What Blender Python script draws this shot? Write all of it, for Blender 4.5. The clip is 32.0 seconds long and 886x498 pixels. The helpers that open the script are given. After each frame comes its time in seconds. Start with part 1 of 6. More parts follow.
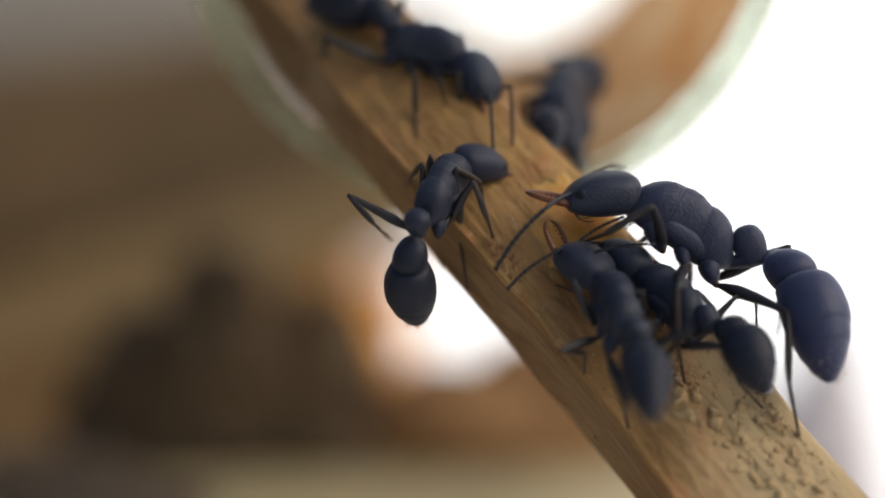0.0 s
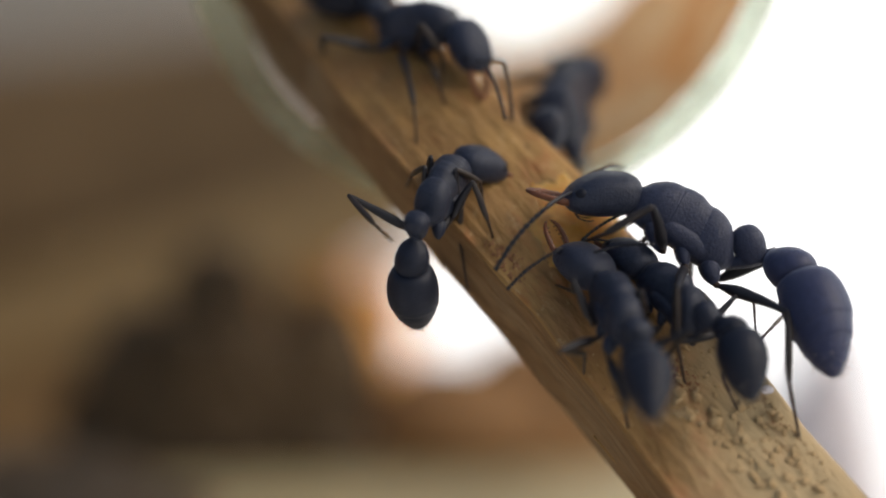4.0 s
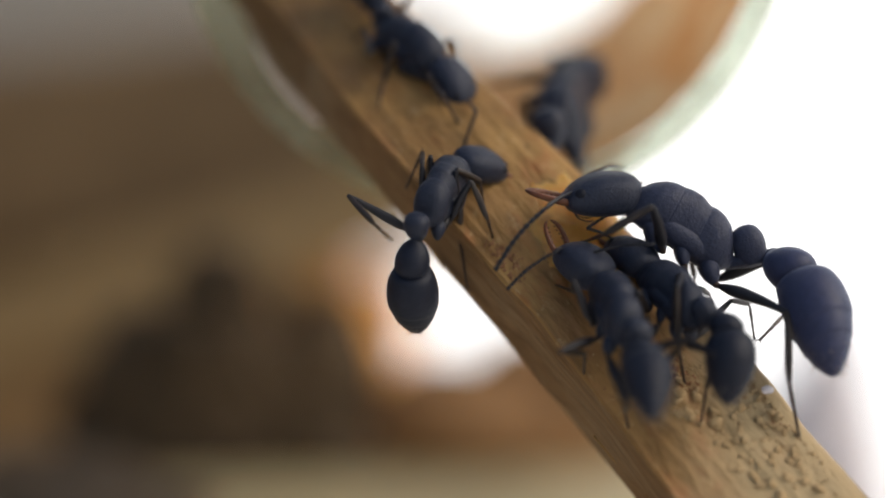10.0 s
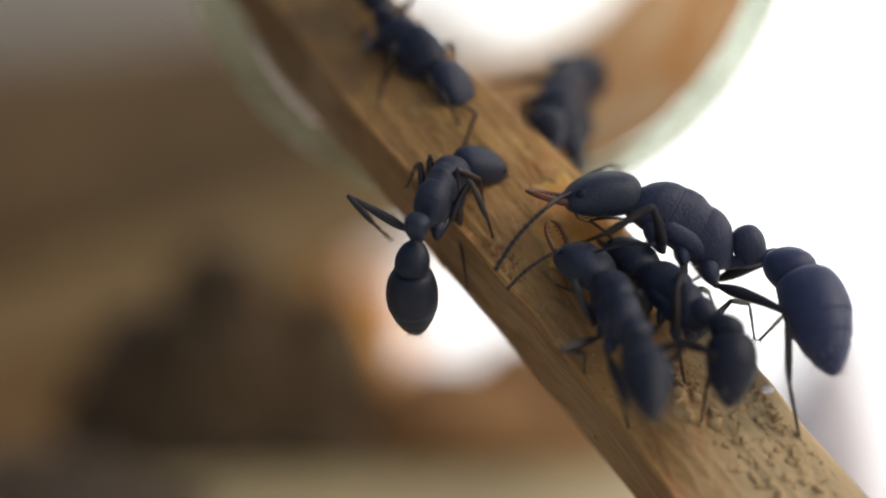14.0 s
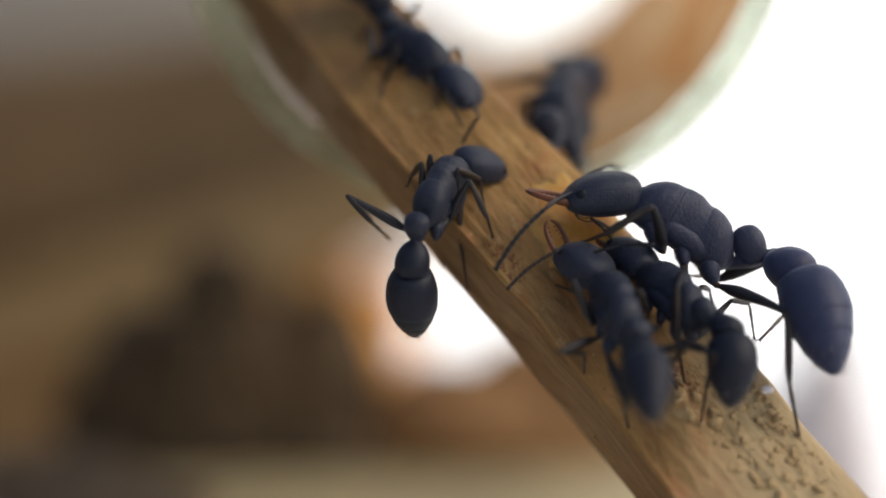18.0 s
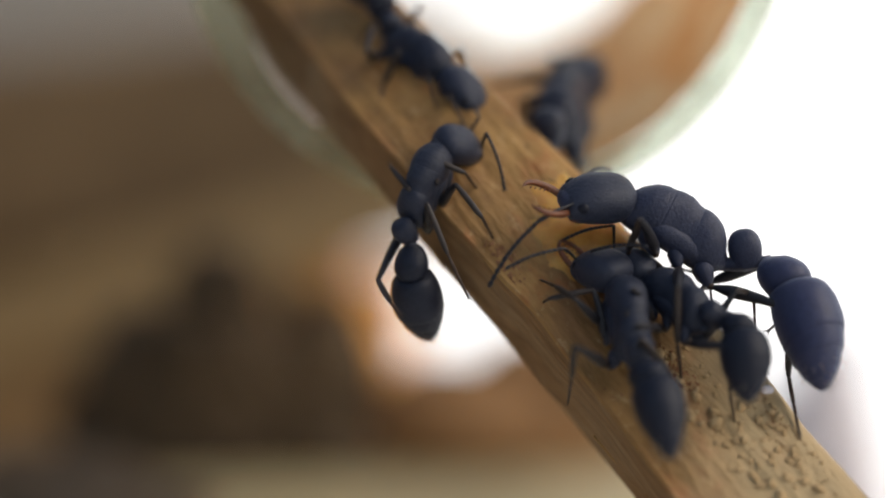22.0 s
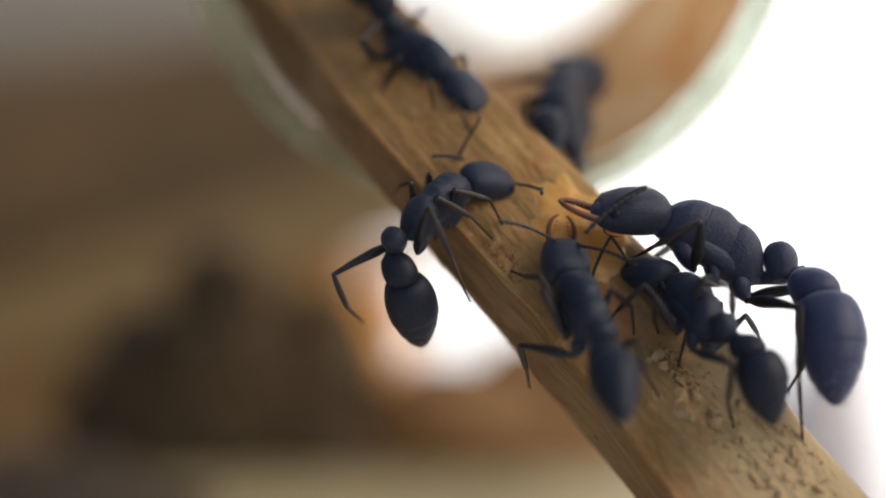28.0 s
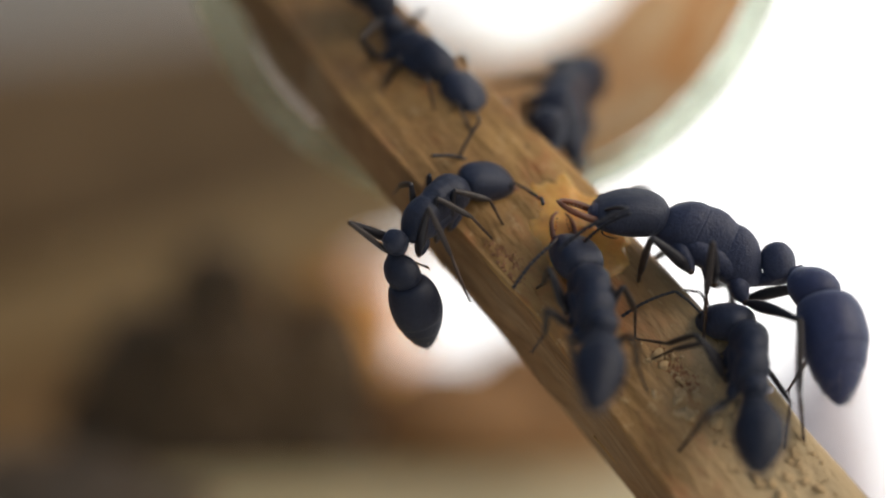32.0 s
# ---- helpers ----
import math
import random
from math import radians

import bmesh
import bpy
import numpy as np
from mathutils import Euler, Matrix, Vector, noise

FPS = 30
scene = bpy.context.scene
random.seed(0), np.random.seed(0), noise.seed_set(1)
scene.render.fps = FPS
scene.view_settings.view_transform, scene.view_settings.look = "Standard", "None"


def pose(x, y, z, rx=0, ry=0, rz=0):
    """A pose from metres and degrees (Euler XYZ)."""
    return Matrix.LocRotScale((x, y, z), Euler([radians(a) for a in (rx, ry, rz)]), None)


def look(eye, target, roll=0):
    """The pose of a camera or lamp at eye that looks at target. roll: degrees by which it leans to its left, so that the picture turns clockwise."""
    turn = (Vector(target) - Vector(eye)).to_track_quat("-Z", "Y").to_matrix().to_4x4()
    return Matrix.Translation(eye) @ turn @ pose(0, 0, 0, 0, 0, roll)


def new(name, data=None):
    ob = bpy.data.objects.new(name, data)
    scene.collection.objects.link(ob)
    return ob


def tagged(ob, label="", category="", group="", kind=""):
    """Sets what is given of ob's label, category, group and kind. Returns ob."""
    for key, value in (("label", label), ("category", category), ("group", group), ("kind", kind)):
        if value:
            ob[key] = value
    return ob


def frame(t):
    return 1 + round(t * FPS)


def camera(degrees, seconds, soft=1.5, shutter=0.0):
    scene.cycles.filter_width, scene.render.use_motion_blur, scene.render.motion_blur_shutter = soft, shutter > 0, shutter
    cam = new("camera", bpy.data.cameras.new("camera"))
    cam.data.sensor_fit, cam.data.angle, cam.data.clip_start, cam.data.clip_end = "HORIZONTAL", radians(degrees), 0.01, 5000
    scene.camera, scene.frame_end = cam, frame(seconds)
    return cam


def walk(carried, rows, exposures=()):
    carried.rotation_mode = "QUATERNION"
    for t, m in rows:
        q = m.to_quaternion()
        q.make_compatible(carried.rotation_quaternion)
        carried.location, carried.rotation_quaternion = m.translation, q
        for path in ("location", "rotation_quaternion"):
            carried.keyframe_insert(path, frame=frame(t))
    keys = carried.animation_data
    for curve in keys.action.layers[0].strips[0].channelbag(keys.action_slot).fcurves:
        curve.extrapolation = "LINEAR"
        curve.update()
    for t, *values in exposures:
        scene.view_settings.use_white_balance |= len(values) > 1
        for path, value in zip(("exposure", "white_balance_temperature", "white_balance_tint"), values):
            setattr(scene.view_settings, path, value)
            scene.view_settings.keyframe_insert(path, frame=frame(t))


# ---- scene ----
MM = 0.001
LENS_Y, LENS_Z = -75.0, 60.0          # the lens stands 75 mm before the plane x-z of the plan
cam = camera(25.0, 32.0, soft=2.0)
cam.data.dof.use_dof = True
cam.data.dof.focus_distance = 74.4 * MM
cam.data.dof.aperture_fstop = 14.0
STAND = pose(0, LENS_Y * MM, LENS_Z * MM, 90, 0, 0)
walk(cam, [(0.0, STAND), (32.0, STAND)], exposures=[(0.0, 0.0), (32.0, 0.0)])

# ---- light: an overcast day, a glowing white plane behind ----
world = bpy.data.worlds.new("overcast_sky")
scene.world = world
world.use_nodes = True
wn = world.node_tree
sky = wn.nodes.new("ShaderNodeTexSky")
sky.sky_type = 'NISHITA'
sky.sun_disc = False
sky.sun_elevation = radians(43)
sky.sun_rotation = radians(108)
sky.air_density, sky.dust_density = 1.2, 3.0
wn.links.new(sky.outputs[0], wn.nodes["Background"].inputs[0])
wn.nodes["Background"].inputs[1].default_value = 0.12
sun = new("sun", bpy.data.lights.new("sun", 'SUN'))
sun.data.energy, sun.data.angle, sun.data.color = 1.0, radians(30), (1.0, 0.92, 0.80)
sun.matrix_world = look((0.36, -0.11, 0.26), (0, 0, 0))


# ---- materials ----
def mat(name, base, dark, rough=0.6, scale=800.0, stretch=(1, 1, 1), bump=0.3, depth=0.0001, fine=6.0, spec=0.4, sheen=0.0, contrast=(0.35, 0.7), blend=0.4):
    """Two tones mixed by noise at two scales, with a bump of the same grain."""
    m = bpy.data.materials.new(name)
    m.use_nodes = True
    t, b = m.node_tree, m.node_tree.nodes["Principled BSDF"]
    co = t.nodes.new("ShaderNodeTexCoord")
    mp = t.nodes.new("ShaderNodeMapping")
    mp.inputs["Scale"].default_value = stretch
    t.links.new(co.outputs["Object"], mp.inputs[0])
    n1, n2 = t.nodes.new("ShaderNodeTexNoise"), t.nodes.new("ShaderNodeTexNoise")
    n1.inputs["Scale"].default_value, n1.inputs["Detail"].default_value = scale, 5.0
    n2.inputs["Scale"].default_value, n2.inputs["Detail"].default_value = scale * fine, 3.0
    for n in (n1, n2):
        t.links.new(mp.outputs[0], n.inputs["Vector"])
    add = t.nodes.new("ShaderNodeMix")
    add.inputs[0].default_value = blend
    t.links.new(n1.outputs[0], add.inputs[2]), t.links.new(n2.outputs[0], add.inputs[3])
    ramp = t.nodes.new("ShaderNodeValToRGB")
    ramp.color_ramp.elements[0].position, ramp.color_ramp.elements[1].position = contrast
    ramp.color_ramp.elements[0].color, ramp.color_ramp.elements[1].color = (*dark, 1), (*base, 1)
    t.links.new(add.outputs[0], ramp.inputs[0]), t.links.new(ramp.outputs[0], b.inputs["Base Color"])
    bp = t.nodes.new("ShaderNodeBump")
    bp.inputs["Strength"].default_value, bp.inputs["Distance"].default_value = bump, depth
    t.links.new(add.outputs[0], bp.inputs["Height"]), t.links.new(bp.outputs[0], b.inputs["Normal"])
    b.inputs["Roughness"].default_value = rough
    b.inputs["Specular IOR Level"].default_value = spec
    if sheen:
        b.inputs["Sheen Weight"].default_value, b.inputs["Sheen Roughness"].default_value = sheen, 0.5
        b.inputs["Sheen Tint"].default_value = (0.7, 0.8, 1.0, 1)
    return m


def glowing(name, colour, strength):
    m = bpy.data.materials.new(name)
    m.use_nodes = True
    b = m.node_tree.nodes["Principled BSDF"]
    b.inputs["Base Color"].default_value = (0.8, 0.8, 0.8, 1)
    b.inputs["Emission Color"].default_value, b.inputs["Emission Strength"].default_value = (*colour, 1), strength
    return m


def thin_glass(name, tint, gloss=0.06):
    """A thin wall of glass: it lets the light through with a tint, and shines a little more at a slant."""
    m = bpy.data.materials.new(name)
    m.use_nodes = True
    t = m.node_tree
    out = t.nodes["Material Output"]
    tr, gl, mix = t.nodes.new("ShaderNodeBsdfTransparent"), t.nodes.new("ShaderNodeBsdfGlossy"), t.nodes.new("ShaderNodeMixShader")
    tr.inputs[0].default_value, gl.inputs["Roughness"].default_value = (*tint, 1), 0.08
    fr, sc = t.nodes.new("ShaderNodeFresnel"), t.nodes.new("ShaderNodeMath")
    fr.inputs[0].default_value = 1.25
    sc.operation, sc.inputs[1].default_value = 'MULTIPLY', gloss * 6
    t.links.new(fr.outputs[0], sc.inputs[0]), t.links.new(sc.outputs[0], mix.inputs[0])
    t.links.new(tr.outputs[0], mix.inputs[1]), t.links.new(gl.outputs[0], mix.inputs[2]), t.links.new(mix.outputs[0], out.inputs[0])
    return m


def veiled(m, colour, amount):
    """A thin pale veil painted on glass for the light it refracts, lit from both sides."""
    t = m.node_tree
    out = t.nodes["Material Output"]
    old = out.inputs[0].links[0].from_socket
    df, tl, both, mix, n, rng = (t.nodes.new(f"ShaderNode{k}") for k in ("BsdfDiffuse", "BsdfTranslucent", "MixShader", "MixShader", "TexNoise", "MapRange"))
    df.inputs[0].default_value = tl.inputs[0].default_value = (*colour, 1)
    n.inputs["Scale"].default_value, n.inputs["Detail"].default_value = 420, 4
    rng.inputs[1].default_value, rng.inputs[2].default_value, rng.inputs[3].default_value, rng.inputs[4].default_value = 0.3, 0.7, amount * 0.5, amount * 1.8
    co = t.nodes.new("ShaderNodeTexCoord")
    t.links.new(co.outputs["Object"], n.inputs["Vector"]), t.links.new(n.outputs[0], rng.inputs[0]), t.links.new(rng.outputs[0], mix.inputs[0])
    t.links.new(df.outputs[0], both.inputs[1]), t.links.new(tl.outputs[0], both.inputs[2])
    t.links.new(old, mix.inputs[1]), t.links.new(both.outputs[0], mix.inputs[2]), t.links.new(mix.outputs[0], out.inputs[0])
    return m


def stained(m, colour, scale, stretch, limits, amount):
    """Stains of another colour where a noise runs high."""
    t, b = m.node_tree, m.node_tree.nodes["Principled BSDF"]
    old = b.inputs["Base Color"].links[0].from_socket
    co, mp, n = t.nodes.new("ShaderNodeTexCoord"), t.nodes.new("ShaderNodeMapping"), t.nodes.new("ShaderNodeTexNoise")
    mp.inputs["Scale"].default_value, mp.inputs["Location"].default_value = stretch, (scale * 0.0013, 0.4, 0.7)
    n.inputs["Scale"].default_value, n.inputs["Detail"].default_value, n.inputs["Roughness"].default_value = scale, 6, 0.65
    t.links.new(co.outputs["Object"], mp.inputs[0]), t.links.new(mp.outputs[0], n.inputs["Vector"])
    rng = t.nodes.new("ShaderNodeMapRange")
    rng.inputs[1].default_value, rng.inputs[2].default_value, rng.inputs[4].default_value = *limits, amount
    t.links.new(n.outputs[0], rng.inputs[0])
    mix = t.nodes.new("ShaderNodeMix")
    mix.data_type, mix.inputs[7].default_value = 'RGBA', (*colour, 1)
    t.links.new(rng.outputs[0], mix.inputs[0]), t.links.new(old, mix.inputs[6]), t.links.new(mix.outputs[2], b.inputs["Base Color"])


def see_through(m, amount):
    """Lets part of the light through, as a thin film does."""
    t, b = m.node_tree, m.node_tree.nodes["Principled BSDF"]
    tl, mix = t.nodes.new("ShaderNodeBsdfTranslucent"), t.nodes.new("ShaderNodeMixShader")
    t.links.new(b.inputs["Base Color"].links[0].from_socket, tl.inputs[0])
    mix.inputs[0].default_value = amount
    t.links.new(b.outputs[0], mix.inputs[1]), t.links.new(tl.outputs[0], mix.inputs[2])
    t.links.new(mix.outputs[0], t.nodes["Material Output"].inputs[0])


def weathered(m, pale, start, end):
    """Raw, paler wood towards one corner of the far end, with a ragged border."""
    t, b = m.node_tree, m.node_tree.nodes["Principled BSDF"]
    old = b.inputs["Base Color"].links[0].from_socket
    co, sep = t.nodes.new("ShaderNodeTexCoord"), t.nodes.new("ShaderNodeSeparateXYZ")
    n, add = t.nodes.new("ShaderNodeTexNoise"), t.nodes.new("ShaderNodeMath")
    n.inputs["Scale"].default_value, n.inputs["Detail"].default_value = 260, 4
    t.links.new(co.outputs["Object"], sep.inputs[0]), t.links.new(co.outputs["Object"], n.inputs["Vector"])
    add.operation, add.inputs[1].default_value = 'MULTIPLY_ADD', 0.009
    side = t.nodes.new("ShaderNodeMath")
    side.operation, side.inputs[1].default_value = 'MULTIPLY_ADD', 2.0
    t.links.new(sep.outputs[1], side.inputs[0]), t.links.new(sep.outputs[0], side.inputs[2])
    t.links.new(n.outputs[0], add.inputs[0]), t.links.new(side.outputs[0], add.inputs[2])
    rng = t.nodes.new("ShaderNodeMapRange")
    rng.inputs[1].default_value, rng.inputs[2].default_value = start * MM, end * MM
    t.links.new(add.outputs[0], rng.inputs[0])
    mix = t.nodes.new("ShaderNodeMix")
    mix.data_type = 'RGBA'
    tone = t.nodes.new("ShaderNodeMix")
    tone.data_type, tone.blend_type = 'RGBA', 'MIX'
    tone.inputs[0].default_value, tone.inputs[7].default_value = 0.62, (*pale, 1)
    t.links.new(old, tone.inputs[6])
    t.links.new(rng.outputs[0], mix.inputs[0]), t.links.new(old, mix.inputs[6]), t.links.new(tone.outputs[2], mix.inputs[7])
    t.links.new(mix.outputs[2], b.inputs["Base Color"])


def ridged(m, scale, depth):
    """Fine parallel ridges along x, on top of the grain."""
    t = m.node_tree
    bump = next(n for n in t.nodes if n.bl_idname == "ShaderNodeBump")
    co, wave, top = t.nodes.new("ShaderNodeTexCoord"), t.nodes.new("ShaderNodeTexWave"), t.nodes.new("ShaderNodeBump")
    wave.bands_direction = 'Y'
    wave.inputs["Scale"].default_value, wave.inputs["Distortion"].default_value, wave.inputs["Detail Scale"].default_value = scale, 1.2, 0.3
    t.links.new(co.outputs["Object"], wave.inputs["Vector"]), t.links.new(wave.outputs["Fac"], top.inputs["Height"])
    top.inputs["Strength"].default_value, top.inputs["Distance"].default_value = 0.6, depth
    t.links.new(bump.outputs[0], top.inputs["Normal"]), t.links.new(top.outputs[0], t.nodes["Principled BSDF"].inputs["Normal"])
    return m


CUTICLE = mat("black_cuticle", (0.022, 0.027, 0.048), (0.012, 0.015, 0.027), 0.45, 9000, bump=0.9, depth=0.00006, fine=2.6, spec=0.36, sheen=0.05)
# lightened bluish copy of the cuticle, with the lens glare put into its colour
GLARED = mat("glare_lightened_cuticle", (0.036, 0.042, 0.082), (0.020, 0.024, 0.046), 0.45, 9000, bump=0.9, depth=0.00006, fine=2.6, spec=0.36, sheen=0.14)
HEADCUT = ridged(mat("striped_head_cuticle", (0.028, 0.034, 0.060), (0.015, 0.019, 0.034), 0.45, 9000, bump=0.9, depth=0.00006, fine=2.6, spec=0.36, sheen=0.05), 4600, 0.000008)
GASTER = mat("black_gaster_cuticle", (0.013, 0.016, 0.030), (0.007, 0.009, 0.017), 0.5, 5200, bump=0.7, depth=0.00004, fine=4, spec=0.3, sheen=0.03)
# the same for the gaster: veiling glare painted as a paler blue
GLARED_GASTER = mat("glare_lightened_gaster", (0.034, 0.040, 0.098), (0.021, 0.025, 0.061), 0.46, 5200, bump=0.7, depth=0.00004, fine=4, spec=0.36, sheen=0.3)
LIMB = mat("dark_leg_cuticle", (0.024, 0.021, 0.024), (0.012, 0.012, 0.015), 0.42, 2600, bump=0.3, depth=0.00003)
SHIN = mat("brown_shin_cuticle", (0.044, 0.031, 0.024), (0.022, 0.017, 0.015), 0.45, 2600, bump=0.3, depth=0.00003)
FOOT = mat("brown_foot_cuticle", (0.075, 0.042, 0.024), (0.035, 0.021, 0.014), 0.5, 2000, bump=0.2, depth=0.00003)
JAW = mat("red_brown_jaw", (0.20, 0.065, 0.024), (0.10, 0.034, 0.015), 0.4, 1500, bump=0.1, depth=0.00003)
EYE = mat("black_eye", (0.010, 0.012, 0.022), (0.006, 0.007, 0.012), 0.5, 9000, bump=0.4, depth=0.00002, spec=0.25)
HAIR = mat("pale_bristle", (0.45, 0.38, 0.28), (0.3, 0.25, 0.2), 0.5, 1000, bump=0)
WOOD = mat("split_wood", (0.355, 0.195, 0.064), (0.205, 0.108, 0.034), 0.6, 1500, (0.35, 1, 1), bump=0.9, depth=0.00018, fine=3.6, spec=0.3, contrast=(0.32, 0.68), blend=0.5)
stained(WOOD, (0.50, 0.29, 0.09), 150, (0.6, 1, 1), (0.50, 0.70), 0.7)
stained(WOOD, (0.27, 0.13, 0.05), 240, (0.6, 1, 1), (0.50, 0.68), 0.7)
stained(WOOD, (0.36, 0.13, 0.04), 620, (0.7, 1, 1), (0.55, 0.70), 0.7)
stained(WOOD, (0.13, 0.07, 0.03), 2000, (0.4, 1, 1), (0.60, 0.69), 0.6)
stained(WOOD, (0.62, 0.43, 0.21), 1900, (0.7, 1, 1), (0.58, 0.70), 0.45)
weathered(WOOD, (0.58, 0.45, 0.25), 13.0, 21.0)
# darker copy of the wood; carries the shade of the split side
SHADE_WOOD = mat("shaded_side_wood", (0.32, 0.180, 0.074), (0.17, 0.092, 0.036), 0.75, 1100, (0.16, 1, 1), bump=1.0, depth=0.0004, fine=4.0, spec=0.25, blend=0.55)
stained(SHADE_WOOD, (0.34, 0.24, 0.13), 300, (0.25, 1, 1), (0.52, 0.7), 0.7)
stained(SHADE_WOOD, (0.06, 0.035, 0.018), 500, (0.2, 1, 1), (0.58, 0.72), 0.8)
CRUMB = mat("wood_crumb", (0.56, 0.41, 0.22), (0.40, 0.26, 0.12), 0.8, 1500, bump=0.4)
DARKCRUMB = mat("red_brown_crumb", (0.36, 0.17, 0.075), (0.20, 0.09, 0.04), 0.8, 1500, bump=0.4)
GLASS = thin_glass("tube_glass", (0.95, 0.95, 0.93), 0.005)
# the veil puts the lip's refracted brightness into its colour
RIMGLASS = veiled(thin_glass("rim_glass", (0.82, 0.86, 0.80), 0.012), (0.60, 0.55, 0.38), 0.17)
SYRUP = mat("amber_syrup", (0.80, 0.44, 0.12), (0.58, 0.27, 0.06), 0.3, 420, bump=0.3, depth=0.0001)
stained(SYRUP, (0.40, 0.20, 0.07), 700, (1, 1, 1), (0.48, 0.70), 0.75)
SYRUP.node_tree.nodes["Principled BSDF"].inputs["Subsurface Weight"].default_value = 0.7
SYRUP.node_tree.nodes["Principled BSDF"].inputs["Subsurface Radius"].default_value = (0.0015, 0.0008, 0.0003)
SYRUP.node_tree.nodes["Principled BSDF"].inputs["Subsurface Scale"].default_value = 1.0
STAIN = mat("brown_soil_film", (0.74, 0.53, 0.32), (0.56, 0.37, 0.20), 0.8, 300, bump=0.3, depth=0.0003)
stained(STAIN, (0.56, 0.27, 0.10), 240, (1, 1, 1), (0.42, 0.58), 0.9)
stained(STAIN, (0.45, 0.26, 0.13), 700, (1, 1, 1), (0.55, 0.68), 0.6)
see_through(STAIN, 0.78)
# pale tone of the highlight painted on the tube's lip
GLINT = mat("painted_lip_glint", (0.86, 0.72, 0.60), (0.70, 0.52, 0.40), 0.6, 900, bump=0.3, depth=0.0002)
BOX = mat("brown_box_board", (0.245, 0.158, 0.074), (0.13, 0.082, 0.038), 0.7, 40, bump=0.4, depth=0.0005)
SHELF = mat("tan_shelf_wood", (0.36, 0.245, 0.112), (0.23, 0.152, 0.066), 0.7, 60, (0.2, 1, 1), bump=0.4, depth=0.0004)
# lighter copy of BOX, brightened to make up for the shelf's shade
LOWBOX = mat("brightened_box_board", (0.44, 0.28, 0.13), (0.30, 0.185, 0.085), 0.7, 40, bump=0.4, depth=0.0005)
# translucent tan, stands in for the warm glow beside the white backdrop
FRINGE = mat("tan_glow_fringe", (0.96, 0.68, 0.35), (0.90, 0.58, 0.27), 0.7, 60, (1, 1, 0.2), bump=0.2, depth=0.0003)
see_through(FRINGE, 0.9)
SOIL = mat("dark_soil", (0.12, 0.08, 0.041), (0.045, 0.03, 0.0155), 0.9, 150, bump=0.8, depth=0.001)
CHIP = mat("reddish_bark", (0.32, 0.175, 0.072), (0.20, 0.105, 0.042), 0.8, 120, bump=0.6, depth=0.0006)
TRAY = mat("pale_tray", (0.38, 0.31, 0.16), (0.27, 0.215, 0.108), 0.7, 60, bump=0.2, depth=0.0003)
WALLG = mat("grey_beige_wall", (0.30, 0.28, 0.255), (0.23, 0.213, 0.19), 0.8, 20, bump=0.2, depth=0.0003)
TABLE = mat("white_table", (0.8, 0.79, 0.77), (0.74, 0.73, 0.71), 0.5, 15, bump=0.1, depth=0.0003)
PINK = mat("pale_pink_clay", (0.90, 0.83, 0.82), (0.84, 0.76, 0.75), 0.8, 60, bump=0.3, depth=0.0003)
BRIGHT = glowing("white_backdrop_glow", (1.0, 0.985, 0.97), 1.03)


# ---- mesh helpers (all in millimetres) ----
def mesh_of(name, verts, faces, material, smooth=True):
    me = bpy.data.meshes.new(name)
    me.from_pydata([tuple(c * MM for c in v) for v in verts], [], faces)
    me.materials.append(material)
    me.polygons.foreach_set("use_smooth", [smooth] * len(me.polygons))
    me.update()
    return me


def part(name, me, parent, label="", m=None):
    ob = new(name, me)
    ob.parent = parent
    if m is not None:
        ob.matrix_basis = m
    if label:
        ob["label"] = label
    return ob


def at(x, y, z):
    return Matrix.Translation((x * MM, y * MM, z * MM))


def smooth_rows(rows, n):
    """n rows that glide through the given ones (Catmull-Rom)."""
    r = np.array(rows, float)
    r = np.vstack([2 * r[0] - r[1], r, 2 * r[-1] - r[-2]])
    out = []
    for u in np.linspace(0, len(rows) - 1 - 1e-6, n):
        i, f = int(u), u - int(u)
        a, b, c, d = r[i], r[i + 1], r[i + 2], r[i + 3]
        out.append(0.5 * (2 * b + (c - a) * f + (2 * a - 5 * b + 4 * c - d) * f * f + (3 * b - a - 3 * c + d) * f ** 3))
    return out


def loft(name, stations, material, around=20, along=24, square=2.0, rough=0.0):
    """A closed body along x. Stations: x, half width, half height, z of the middle (and y of the middle)."""
    st = [tuple(s) + (0.0,) * (5 - len(s)) for s in stations]
    rows = smooth_rows(st, along)
    verts, faces = [], []
    for x, w, h, zc, yc in rows:
        w, h = max(w, 0.01), max(h, 0.01)
        for k in range(around):
            a = 2 * math.pi * k / around
            c, s = math.cos(a), math.sin(a)
            j = 1 + rough * noise.noise((x * 1.7, c * 2, s * 2 + w))
            verts.append((x, yc + w * j * math.copysign(abs(c) ** (2 / square), c), zc + h * j * math.copysign(abs(s) ** (2 / square), s)))
    n = len(rows)
    for i in range(n - 1):
        for k in range(around):
            l = (k + 1) % around
            faces.append((i * around + k, i * around + l, (i + 1) * around + l, (i + 1) * around + k))
    faces.append(tuple(range(around))[::-1])
    faces.append(tuple(range((n - 1) * around, n * around)))
    return mesh_of(name, verts, faces, material)


